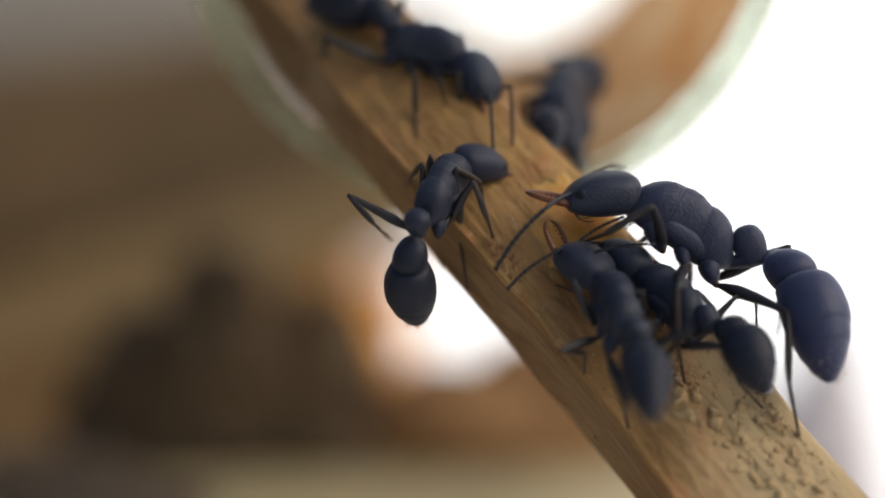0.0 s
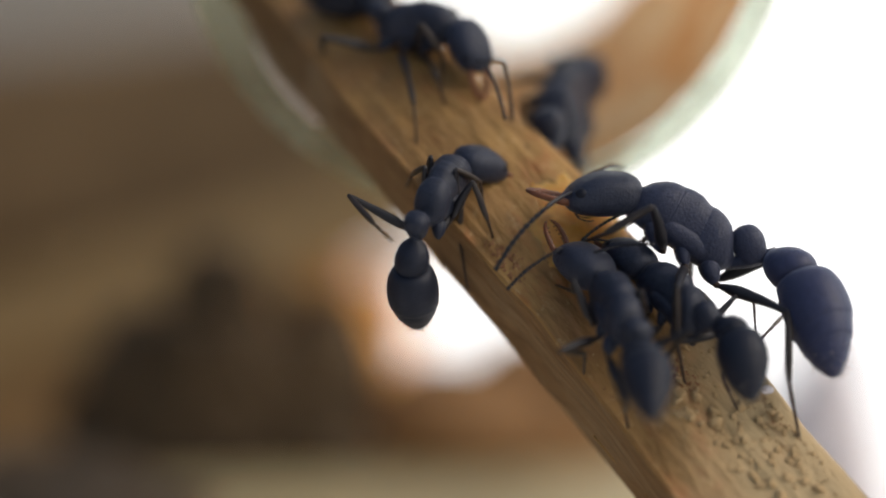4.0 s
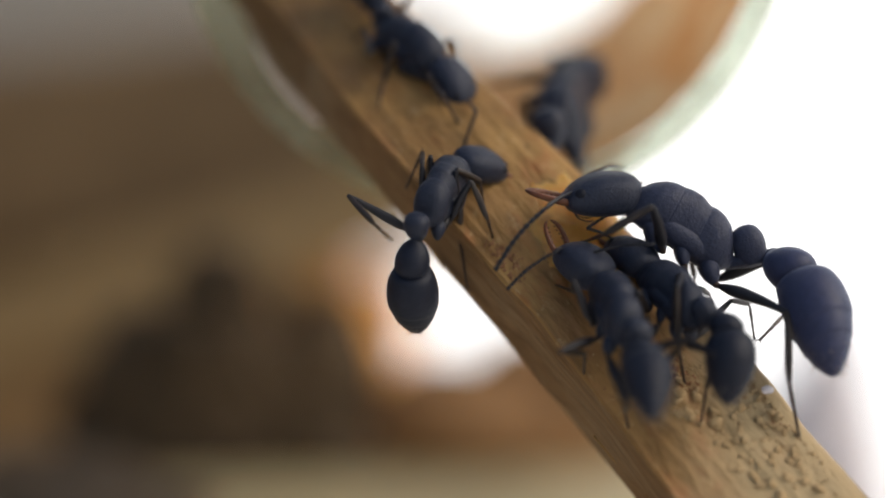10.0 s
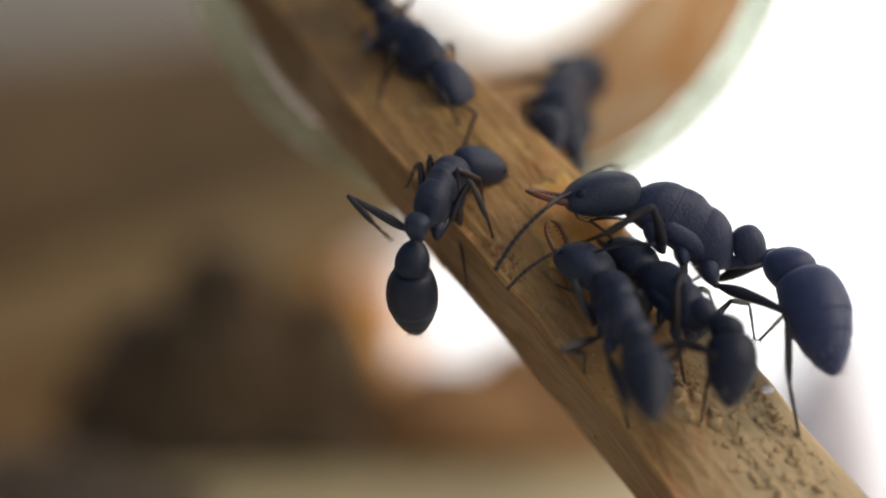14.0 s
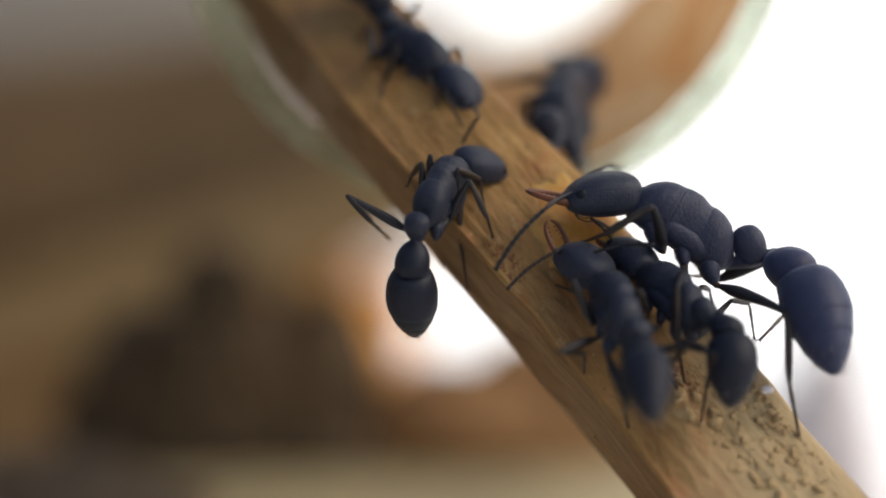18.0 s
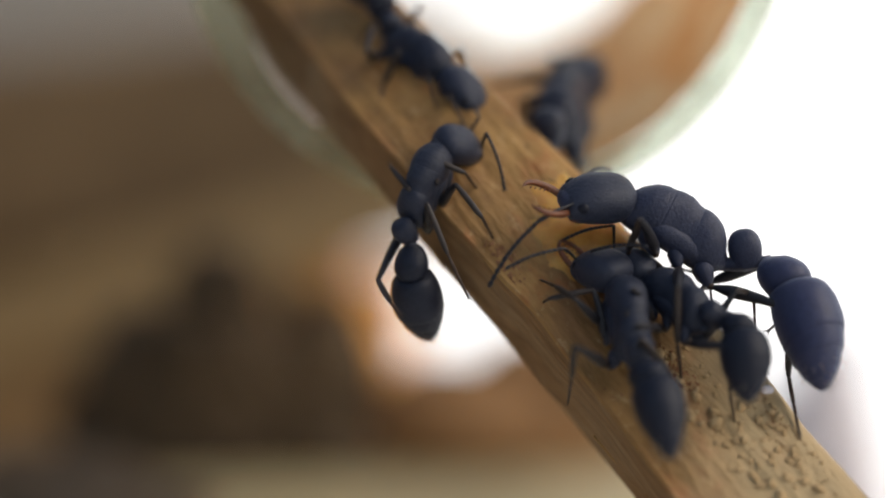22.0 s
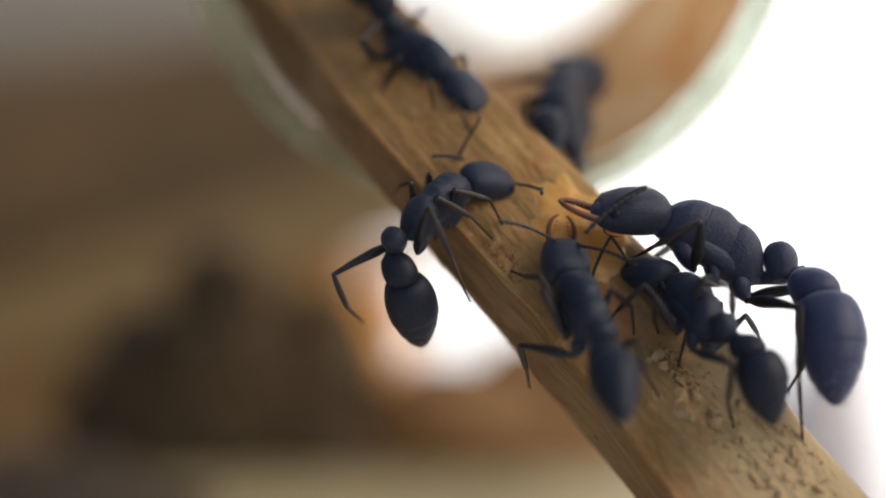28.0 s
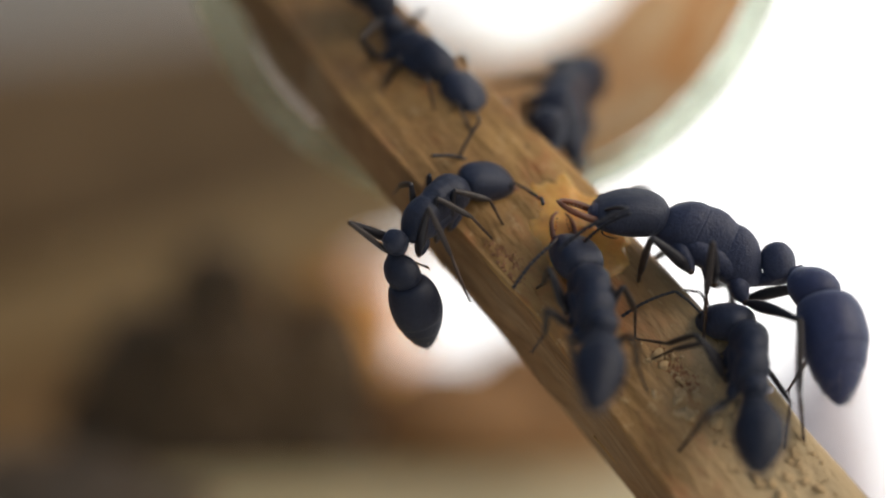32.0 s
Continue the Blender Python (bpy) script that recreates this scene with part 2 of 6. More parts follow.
def rod(name, path, material, around=10, fine=4):
    """A limb through points x, y, z, radius."""
    rows = [[float(c) for c in r] for r in smooth_rows(path, max(6, fine * len(path)))]
    verts, faces = [], []
    for i, (x, y, z, r) in enumerate(rows):
        a, b = rows[max(0, i - 1)], rows[min(len(rows) - 1, i + 1)]
        t = Vector((b[0] - a[0], b[1] - a[1], b[2] - a[2])).normalized()
        u = t.orthogonal().normalized() if abs(t.y) > 0.95 else t.cross(Vector((0, 1, 0))).normalized()
        v = t.cross(u)
        for k in range(around):
            g = 2 * math.pi * k / around
            p = Vector((x, y, z)) + (math.cos(g) * u + math.sin(g) * v) * max(r, 0.004)
            verts.append(tuple(p))
    n = len(rows)
    for i in range(n - 1):
        for k in range(around):
            l = (k + 1) % around
            faces.append((i * around + k, i * around + l, (i + 1) * around + l, (i + 1) * around + k))
    faces.append(tuple(range(around))[::-1])
    faces.append(tuple(range((n - 1) * around, n * around)))
    return mesh_of(name, verts, faces, material)


def joined(name, meshes, material):
    """One mesh of several (already in metres)."""
    verts, faces = [], []
    for me in meshes:
        o = len(verts)
        verts += [tuple(c / MM for c in v.co) for v in me.vertices]
        faces += [tuple(i + o for i in p.vertices) for p in me.polygons]
    return mesh_of(name, verts, faces, material)


def slab(name, x0, x1, y0, y1, z0, z1, material, bevel=0.8, wobble=0.0, cuts=0):
    """A board with rounded, slightly uneven edges."""
    bm = bmesh.new()
    bmesh.ops.create_cube(bm, size=1)
    for v in bm.verts:
        v.co = Vector(((x0 + x1) / 2 + v.co.x * (x1 - x0), (y0 + y1) / 2 + v.co.y * (y1 - y0), (z0 + z1) / 2 + v.co.z * (z1 - z0))) * MM
    if cuts:
        bmesh.ops.subdivide_edges(bm, edges=bm.edges[:], cuts=cuts, use_grid_fill=True)
    if bevel:
        sharp = [e for e in bm.edges if e.calc_face_angle(0) > 0.5]
        bmesh.ops.bevel(bm, geom=sharp, offset=bevel * MM, segments=3, affect='EDGES', clamp_overlap=True)
    if wobble:
        for v in bm.verts:
            v.co += Vector((noise.noise(v.co * 60), noise.noise(v.co * 60 + Vector((5, 0, 0))), noise.noise(v.co * 60 + Vector((0, 9, 0))))) * wobble * MM
    me = bpy.data.meshes.new(name)
    bm.to_mesh(me)
    bm.free()
    me.materials.append(material)
    me.polygons.foreach_set("use_smooth", [bevel > 0 or wobble > 0] * len(me.polygons))
    return me


def lump(name, x, y, z, rx, ry, rz, material, seed=0, rough=0.25, detail=4, flat=True):
    """An uneven clod, flat below."""
    bm = bmesh.new()
    bmesh.ops.create_icosphere(bm, subdivisions=detail, radius=1)
    for v in bm.verts:
        p = v.co.copy()
        k = 1 + rough * noise.noise(p * 1.4 + Vector((seed, 0, 0))) + rough * 0.5 * noise.noise(p * 4 + Vector((0, seed, 0)))
        q = p * k
        if flat:
            q.z = max(q.z, -0.6)
        v.co = Vector((x + q.x * rx, y + q.y * ry, z + q.z * rz)) * MM
    me = bpy.data.meshes.new(name)
    bm.to_mesh(me)
    bm.free()
    me.materials.append(material)
    me.polygons.foreach_set("use_smooth", [True] * len(me.polygons))
    return me


# ---- the setting ----
tagged(new("ground", slab("ground", -420, 520, -380, 420, -20, 0, TABLE, bevel=0)), "white table top under the glass tube and stick", "table top", kind="structure")
# plain glowing plane added as the blown-out white background
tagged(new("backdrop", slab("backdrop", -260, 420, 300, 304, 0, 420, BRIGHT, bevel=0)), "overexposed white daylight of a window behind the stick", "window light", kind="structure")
tagged(new("wall_back", slab("wall_back", -260, -23.5, 232, 240, 0, 260, WALLG, bevel=1)), "grey-beige wall panel standing out of focus behind", "wall", kind="structure")

# ---- blurred things behind ----
box = tagged(new("nest_box"), "brown wooden nest box with a tan slanting shelf", "wooden box")
part("back_panel", slab("back_panel", -95, -11.4, 150.2, 156, 0, 60.1, LOWBOX, bevel=1.5, wobble=0.8, cuts=6), box)
part("upper_panel", slab("upper_panel", -75, 2.0 - -37.2, -1, 5, 60.1 - 83.3, 0, BOX, bevel=1.5, wobble=0.6, cuts=6), box, "", at(-37.2, 149, 83.1) @ pose(0, 0, 0, 0, -7, 0))
# strip added only to make the warm fringe at the white edge
part("batten", slab("batten", -13.2, -3.0, 146, 147, 0, 58.2, FRINGE, bevel=0.3, wobble=0.5, cuts=4), box, "thin pale batten with daylight shining through")
# unseen panel added to keep the left sky off glass and ants
part("sky_blocker", slab("sky_blocker", -101, -95, -40, 156, 0, 95, BOX, bevel=1.0), box)
part("shelf", slab("shelf", -62, 42, -4, 4, -6.0, 4.0, SHELF, bevel=1.5, wobble=0.8, cuts=8), box, "tan wooden shelf with a rounded edge", at(-23.6, 142, 60.1) @ pose(0, 0, 0, 0, -16.5, 0))
tray = tagged(new("tray"), "pale olive tray under the soil", "tray")
BASE = 45.4
part("tray_body", slab("tray_body", -70, 15.1, 24, 67, 0, BASE, TRAY, bevel=0.8, wobble=0.2, cuts=6), tray)
soil = tagged(new("soil_heap"), "dark brown heap of soil lumps on the tray", "soil")
for x, z, r, h, seed in ((-15.2, 47.7, 9.6, 6.2, 3), (-20.5, 48.7, 4.8, 5.6, 5), (-15.5, 51.6, 6.0, 4.8, 7),
                         (-15.4, 57.5, 3.2, 2.7, 8), (-15.8, 54.1, 2.2, 3.0, 19), (-8.2, 52.0, 3.9, 4.8, 12),
                         (-8.6, 46.6, 5.2, 4.0, 17), (-20.7, 52.0, 3.6, 3.6, 23), (-11.7, 50.0, 4.2, 4.2, 29)):
    part("clod", lump("clod", x, 61, z, r, min(r * 0.8, 4.5), h, SOIL, seed, 0.3, 4, False), soil)
for x, y, r, h, seed in ((-18.5, 36, 6.5, 1.5, 41), (-24.0, 48, 6.0, 2.2, 43)):
    part("clod", lump("clod", x, y, BASE, r, 9, h, SOIL, seed, 0.3, 4, False), soil)
chip = tagged(new("bark_chip"), "reddish-brown bark chips lying on the tray", "bark")
part("chip", lump("chip", 1.8, 62, BASE + 1.6, 9.0, 4.5, 5.0, CHIP, 21, 0.2), chip)
part("chip", lump("chip", 6.9, 63, BASE + 2.2, 7.4, 3.6, 6.2, CHIP, 27, 0.2), chip)
tagged(new("clay_lump", lump("clay_lump", 33.8, 110, 20, 9.5, 8, 31, PINK, 33, 0.25)), "pale pinkish clay lump standing on the table", "clay")


# ---- the stick ----
RIDGE = Vector((2.46, 0.00, 59.17))
ALONG = Vector((0.636, -0.35, -0.771)).normalized()
ACROSS = Vector((0.771, 0.42, 0.636))


def stick_edge(s):
    """Half profile of the stick at s mm along it: right edge, left edge."""
    r = np.interp(s, [-40, -10, -6, -0.4, 1.6, 3.5, 10, 12, 15, 80], [3.6, 3.9, 4.2, 4.67, 4.57, 4.7, 4.9, 4.72, 4.75, 4.6])
    l = np.interp(s, [-18, -10.7, -7, -1, 2.3, 7.2, 80], [-1.65, -1.95, -1.86, -1.8, -1.75, -1.74, -1.76])
    return r, l


def bend(s):
    """The stick curves away towards the tube."""
    return 0.035 * (max(s, -14.0) + 3) ** 2 + 0.77 * (min(s, -14.0) + 14) * -1 if s < -3 else 0.0


def on_stick(s, r):
    """A place on the stick's upper face, s along and r across from its ridge."""
    return RIDGE + ALONG * s + ACROSS * r + Vector((0, bend(s), 0))


def build_stick():
    verts, faces = [], []
    rows = []
    for i in range(420):
        s = -22 + 86 * i / 419
        r, l = stick_edge(s)
        ring = []
        e = float(np.interp(s, [-16, -9, -2, 1.6, 8, 11], [-0.3, -0.65, -0.4, -0.25, -0.45, -0.75])) + 0.08 * noise.noise((s * 0.35, 4.4, 0.0))
        # the split side falls away more steeply towards the lower end
        deep = float(np.interp(s, [1, 7], [2.4, 4.8]))
        sec = [(l, deep)] + [(l + (e - l) * f, deep - 0.05 + (0.42 * e - deep + 0.05) * f ** 1.12) for f in (0.05, 0.12, 0.22, 0.33, 0.44, 0.55, 0.66, 0.77, 0.87, 0.95)] + [(e + 0.03, 0.42 * e - 0.05)]
        sec += [(e + 0.1 + (r - 0.6 - e) * f, 0.42 * (e + 0.1 + (r - 0.6 - e) * f) - 0.10 * math.sin(f * 3.14)) for f in np.linspace(0.0, 0.97, 46)]
        sec += [(r - 0.15, 0.42 * r + 0.05), (r, 0.42 * r + 0.5), (r - 0.1, 3.2), (r - 0.8, 4.6), (r * 0.5, deep + 2.6), (0.0, deep + 2.2), (l * 0.8, deep + 1.0)]
        for a, d in sec:
            v = Vector((0.771 * a, d, 0.636 * a))
            k = noise.noise((s * 0.22, a * 1.1, d)) * 0.14 + noise.noise((s * 0.16, a * 3.4, 3.3)) * 0.06 + noise.noise((s * 0.9, a * 2.0, 7.7)) * 0.05 + noise.noise((s * 0.35, a * 8.0, 1.7)) * 0.045 + noise.noise((s * 2.4, a * 5.0, d * 2)) * 0.03
            if a < e:
                k += 0.07 * noise.noise((s * 0.3, 8.0, d * 4))
            ring.append(RIDGE + ALONG * s + Vector((0, bend(s), 0)) + v + Vector((0.3, -1, 0.2)) * k)
        rows.append(ring)
    m = len(rows[0])
    for ring in rows:
        verts += [tuple(v) for v in ring]
    for i in range(len(rows) - 1):
        for k in range(m):
            l = (k + 1) % m
            faces.append((i * m + k, i * m + l, (i + 1) * m + l, (i + 1) * m + k))
    faces.append(tuple(range(m))[::-1])
    faces.append(tuple(range((len(rows) - 1) * m, len(rows) * m)))
    # the mesh lies in the stick's own space, so that the grain runs along it
    turn = Matrix((ALONG, (Vector((0.771, 0, 0.636)) - ALONG * ALONG.dot(Vector((0.771, 0, 0.636)))).normalized(), (0, 0, 0))).transposed()
    y = turn.col[1].copy()
    turn.col[2] = ALONG.cross(y)
    back = turn.to_4x4()
    back.translation = RIDGE
    inv = back.inverted()
    me = mesh_of("stick", [tuple(inv @ Vector(v)) for v in verts], faces, WOOD)
    me.materials.append(SHADE_WOOD)
    # the split side and the back get the wood with shade in its colour
    for p in me.polygons:
        k = p.index % m
        if k < 10 or k > m - 7:
            p.material_index = 1
    ob = new("stick", me)
    back.translation = RIDGE * MM
    ob.matrix_basis = back
    rnd = random.Random(5)
    for i in range(14):
        t = -12 + 30 * (i + rnd.random()) / 14
        r, l = stick_edge(t)
        a = l * rnd.uniform(0.5, 1.0) if i % 3 else r - 0.1
        p = Vector((t * 1.0, 0, 0)) + (turn.transposed() @ Vector((0.771 * a, (-1.35 * a if a < 0 else 0.42 * a + 0.2), 0.636 * a)))
        n = rnd.uniform(0.5, 1.4)
        q = p + Vector((n, rnd.uniform(-0.12, 0.02) * (1 if a < 0 else -1), rnd.uniform(-0.05, 0.12)))
        part("splinter", rod("splinter", [(*p, 0.05), (*((p + q) / 2), 0.045), (*q, 0.012)], SHADE_WOOD if i % 2 else WOOD, around=6), ob)
    return tagged(ob, "split brown wooden stick leaning out of the glass tube", "stick")


build_stick()


def tube_mesh(name, cx, cz, outer, wall, y0, y1, material):
    """An open glass tube along y with a rounded rim."""
    prof = [(outer - wall, y1), (outer - wall, y0 + 0.6), (outer - wall * 0.8, y0 + 0.15), (outer - wall * 0.5, y0), (outer - wall * 0.2, y0 + 0.15), (outer, y0 + 0.6), (outer, y1)]
    n, verts, faces = 96, [], []
    for i in range(n):
        a = 2 * math.pi * i / n
        verts += [(cx + r * math.cos(a), y, cz + r * math.sin(a)) for r, y in prof]
    m = len(prof)
    for i in range(n):
        j = (i + 1) % n
        for k in range(m):
            l = (k + 1) % m
            faces.append((i * m + k, i * m + l, j * m + l, j * m + k))
    return mesh_of(name, verts, faces, material)


TX, TZ, TR = 1.9, 74.1, 12.85
TILT = at(TX, 8.0, TZ) @ pose(0, 0, 0, 12, 0, 3)
tube = new("glass_tube", tube_mesh("glass_tube", 0, 0, TR, 1.1, 0.5, 75.0, GLASS))
tube.matrix_basis = TILT
tube.visible_shadow = False
tagged(tube, "clear glass tube with a greenish rim and soil stains inside", "glass tube")


def rim_mesh():
    """The fire-polished lip of the tube."""
    verts, faces, n, m = [], [], 96, 10
    for i in range(n):
        a = 2 * math.pi * i / n
        for j in range(m):
            b = 2 * math.pi * j / m
            wide = 0.64 + 0.24 * max(0.0, math.cos(a - radians(215)))
            r = TR + 0.06 - wide + wide * math.cos(b)
            verts.append((r * math.cos(a), 0.5 + 0.45 * math.sin(b), r * math.sin(a)))
    for i in range(n):
        for j in range(m):
            p, q = (i + 1) % n, (j + 1) % m
            faces.append((i * m + j, i * m + q, p * m + q, p * m + j))
    return mesh_of("rim", verts, faces, RIMGLASS)


rim = part("rim", rim_mesh(), tube, "rounded greenish glass rim")
rim.visible_shadow = False


def film_mesh(a0, a1, y0, y1, y2):
    """A ragged film of soil on the tube's inner wall."""
    verts, faces, n, m = [], [], 70, 20
    for i in range(n):
        for j in range(m):
            a = radians(a0 + (a1 - a0) * i / (n - 1) + 2 * noise.noise((j * 0.4, i * 0.1, 1.0)))
            far = y1 + (y2 - y1) * i / (n - 1)
            y = y0 + (far - y0) * j / (m - 1) + (5 * noise.noise((i * 0.3, 5.0, 0.0)) if j == m - 1 else 0)
            r = TR - 1.12 - 0.1 * (0.6 + noise.noise((i * 0.5, j * 0.5, 2.0)))
            verts.append((r * math.cos(a), y, r * math.sin(a)))
    for i in range(n - 1):
        for j in range(m - 1):
            faces.append((i * m + j, i * m + j + 1, (i + 1) * m + j + 1, (i + 1) * m + j))
    return mesh_of("soil_film", verts, faces, STAIN)


part("soil_film", film_mesh(-125, -5, 0.9, 66, 20), tube, "brown soil stain on the glass")


def smear_or_glint_mesh(a0, a1, wide, inner, material):
    """A ragged smear of soil, or a painted glint, on the face of the tube's lip, thinning out along it."""
    verts, faces, n, m = [], [], 40, 6
    for i in range(n):
        f = i / (n - 1)
        a = radians(a0 + (a1 - a0) * f)
        w = wide * (1 - f * f) * (0.8 + 0.5 * noise.noise((i * 0.35, 2.0, 0.0)))
        for j in range(m):
            r = TR - inner + max(w, 0.03) * j / (m - 1)
            verts.append((r * math.cos(a), -0.02 + 0.03 * noise.noise((i * 0.6, j * 0.8, 4.0)), r * math.sin(a)))
    for i in range(n - 1):
        for j in range(m - 1):
            faces.append((i * m + j, i * m + j + 1, (i + 1) * m + j + 1, (i + 1) * m + j))
    return mesh_of("soil_smear", verts, faces, material)


# the first streak paints the bright reflection along the inner lip, the second is soil
part("soil_smear", smear_or_glint_mesh(-128, -152, 0.42, 1.62, GLINT), tube, "pale dried smear on the inner lip")
part("soil_smear", smear_or_glint_mesh(-96, -50, 0.95, 1.2, STAIN), tube, "brown soil smear on the glass lip")


def syrup_mesh(s0, r0, ds, dr, high):
    """A flat, uneven pool on the stick's upper face, with a ragged outline."""
    n, m = 72, 14
    up = ALONG.cross(ACROSS).normalized()
    verts, faces = [], []
    for i in range(n):
        a = 2 * math.pi * i / n
        edge = 1 + 0.30 * noise.noise((math.cos(a) * 1.3, math.sin(a) * 1.3, 3.0)) + 0.13 * noise.noise((math.cos(a) * 4, math.sin(a) * 4, 1.0))
        for j in range(m):
            f = j / (m - 1)
            u, v = s0 + ds * edge * f * math.cos(a), min(r0 + dr * edge * f * math.sin(a), 4.5)
            h = high * (1 - f ** 1.6) * (1 + 0.5 * noise.noise((u * 0.7, v * 0.9, 0.0)) + 0.3 * noise.noise((u * 2.2, v * 2.2, 5.0))) - (0.12 if j == m - 1 else 0.0)
            verts.append(tuple(on_stick(u, v) + up * (h + 0.05)))
    for i in range(n):
        for j in range(m - 1):
            p = (i + 1) % n
            faces.append((i * m + j, i * m + j + 1, p * m + j + 1, p * m + j))
    return mesh_of("syrup_drop", verts, faces, SYRUP)


tagged(new("syrup_drop", syrup_mesh(0.5, 3.0, 2.7, 1.7, 0.26)), "amber drop of syrup drying on the stick", "syrup")


def crumbs(name, s, r, ds, dr, count, big, material, label, seed):
    """Loose grains strewn over the stick's upper face."""
    rnd, verts, faces = random.Random(seed), [], []
    for i in range(count):
        p = on_stick(rnd.gauss(s, ds), max(-0.1, min(4.3, rnd.gauss(r, dr))))
        w = big * rnd.uniform(0.4, 1.0) ** 2
        q = Euler((rnd.uniform(0, 6), rnd.uniform(0, 6), rnd.uniform(0, 6))).to_matrix()
        o = len(verts)
        for x, y, z in ((1, 0, 0), (-1, 0, 0), (0, 1, 0), (0, -1, 0), (0, 0, 1), (0, 0, -1)):
            v = q @ Vector((x * rnd.uniform(0.7, 1.6), y * rnd.uniform(0.6, 1), z * rnd.uniform(0.5, 0.9))) * w
            verts.append(tuple(p + v + Vector((0, w * 0.15, 0))))
        faces += [(o + a, o + b, o + c) for a, b, c in ((0, 2, 4), (2, 1, 4), (1, 3, 4), (3, 0, 4), (2, 0, 5), (1, 2, 5), (3, 1, 5), (0, 3, 5))]
    tagged(new(name, mesh_of(name, verts, faces, material, False)), label, "debris", kind="stuff")


def flakes(s, r, ds, dr, count, big, seed):
    """Curled shavings, each a thing of its own."""
    rnd = random.Random(seed)
    shapes = []
    for v in range(5):
        w, turn = rnd.uniform(0.35, 0.7), rnd.uniform(0.6, 1.6)
        verts, faces = [], []
        for i in range(7):
            a = turn * (i / 6 - 0.5)
            c = Vector((math.sin(a) / turn * 2, 0, (math.cos(a) - math.cos(turn / 2)) / turn * 2))
            for side in (-1, 1):
                for up in (0, 1):
                    verts.append((c.x, side * w * (1 - 0.4 * abs(i / 3 - 1) ** 2), c.z + (0.22 + 0.12 * math.sin(i * 2.1 + v)) * up))
        for i in range(6):
            o = i * 4
            faces += [(o, o + 4, o + 6, o + 2), (o + 1, o + 3, o + 7, o + 5), (o, o + 1, o + 5, o + 4), (o + 2, o + 6, o + 7, o + 3)]
        faces += [(0, 2, 3, 1), (24, 25, 27, 26)]
        shapes.append(mesh_of("wood_shaving", [tuple(x * big for x in p) for p in verts], faces, CRUMB))
    for i in range(count):
        p = on_stick(rnd.gauss(s, ds), max(0.2, min(4.2, rnd.gauss(r, dr))))
        ob = new("wood_shaving", shapes[i % 5])
        up = Vector((0.35, -0.85, 0.4)) + Vector((rnd.gauss(0, 0.3), rnd.gauss(0, 0.3), rnd.gauss(0, 0.3)))
        way = ALONG.copy()
        way.rotate(Euler((rnd.uniform(-1, 1), rnd.uniform(-3, 3), rnd.uniform(-1, 1))))
        x = way - up * (way.dot(up) / up.length_squared)
        x.normalize()
        z = up.normalized()
        m = Matrix((x, z.cross(x), z)).transposed().to_4x4()
        m.translation = (p + z * 0.03) * MM
        k = rnd.uniform(0.5, 1.1)
        ob.matrix_basis = m @ Matrix.Diagonal((k, k, k, 1))
        tagged(ob, "small curled wood shaving lying on the stick", "wood shaving", group="shavings on the stick")


flakes(9.6, 3.1, 1.7, 0.8, 60, 0.20, 11)
flakes(12.2, 2.8, 1.2, 0.8, 30, 0.26, 12)
flakes(7.3, 3.6, 0.7, 0.5, 20, 0.2, 14)
flakes(8.6, 2.0, 1.2, 0.5, 26, 0.30, 17)
crumbs("wood_crumbs", 10.2, 3.1, 2.0, 0.8, 800, 0.12, CRUMB, "pale brown wood crumbs strewn on the stick", 1)
crumbs("wood_crumbs", 9.6, 3.0, 1.8, 0.9, 80, 0.10, DARKCRUMB, "reddish-brown grains among the crumbs on the stick", 2)
crumbs("wood_crumbs", 7.2, 3.6, 0.8, 0.6, 220, 0.13, CRUMB, "brown wood dust heaped on the stick", 6)
crumbs("wood_crumbs", 7.9, 2.5, 1.1, 0.6, 420, 0.14, DARKCRUMB, "heap of brown wood dust and crumbs on the stick", 15)
crumbs("wood_crumbs", 8.6, 2.2, 1.2, 0.5, 130, 0.13, CRUMB, "tan grains in the heap of crumbs", 16)
crumbs("wood_crumbs", 12.8, 2.6, 1.5, 0.8, 90, 0.17, CRUMB, "pale wood crumbs on the stick's lower end", 4)
crumbs("wood_crumbs", -0.28, 0.28, 0.6, 0.28, 150, 0.13, DARKCRUMB, "tiny reddish-brown grains by the stick's ridge", 3)
crumbs("wood_crumbs", 2.2, 0.9, 2.0, 0.7, 170, 0.08, DARKCRUMB, "fine reddish-brown grains scattered over the stick", 8)
crumbs("wood_crumbs", 5.0, 2.0, 3.0, 1.0, 150, 0.07, CRUMB, "fine pale wood dust on the stick", 9)
tagged(new("white_flake", lump("white_flake", *(on_stick(9.9, 4.35) + Vector((0.15, -0.2, 0.1))), 0.24, 0.1, 0.17, PINK, 3, 0.3, 2, False)), "small white flake lying on the pale end of the stick", "flake")


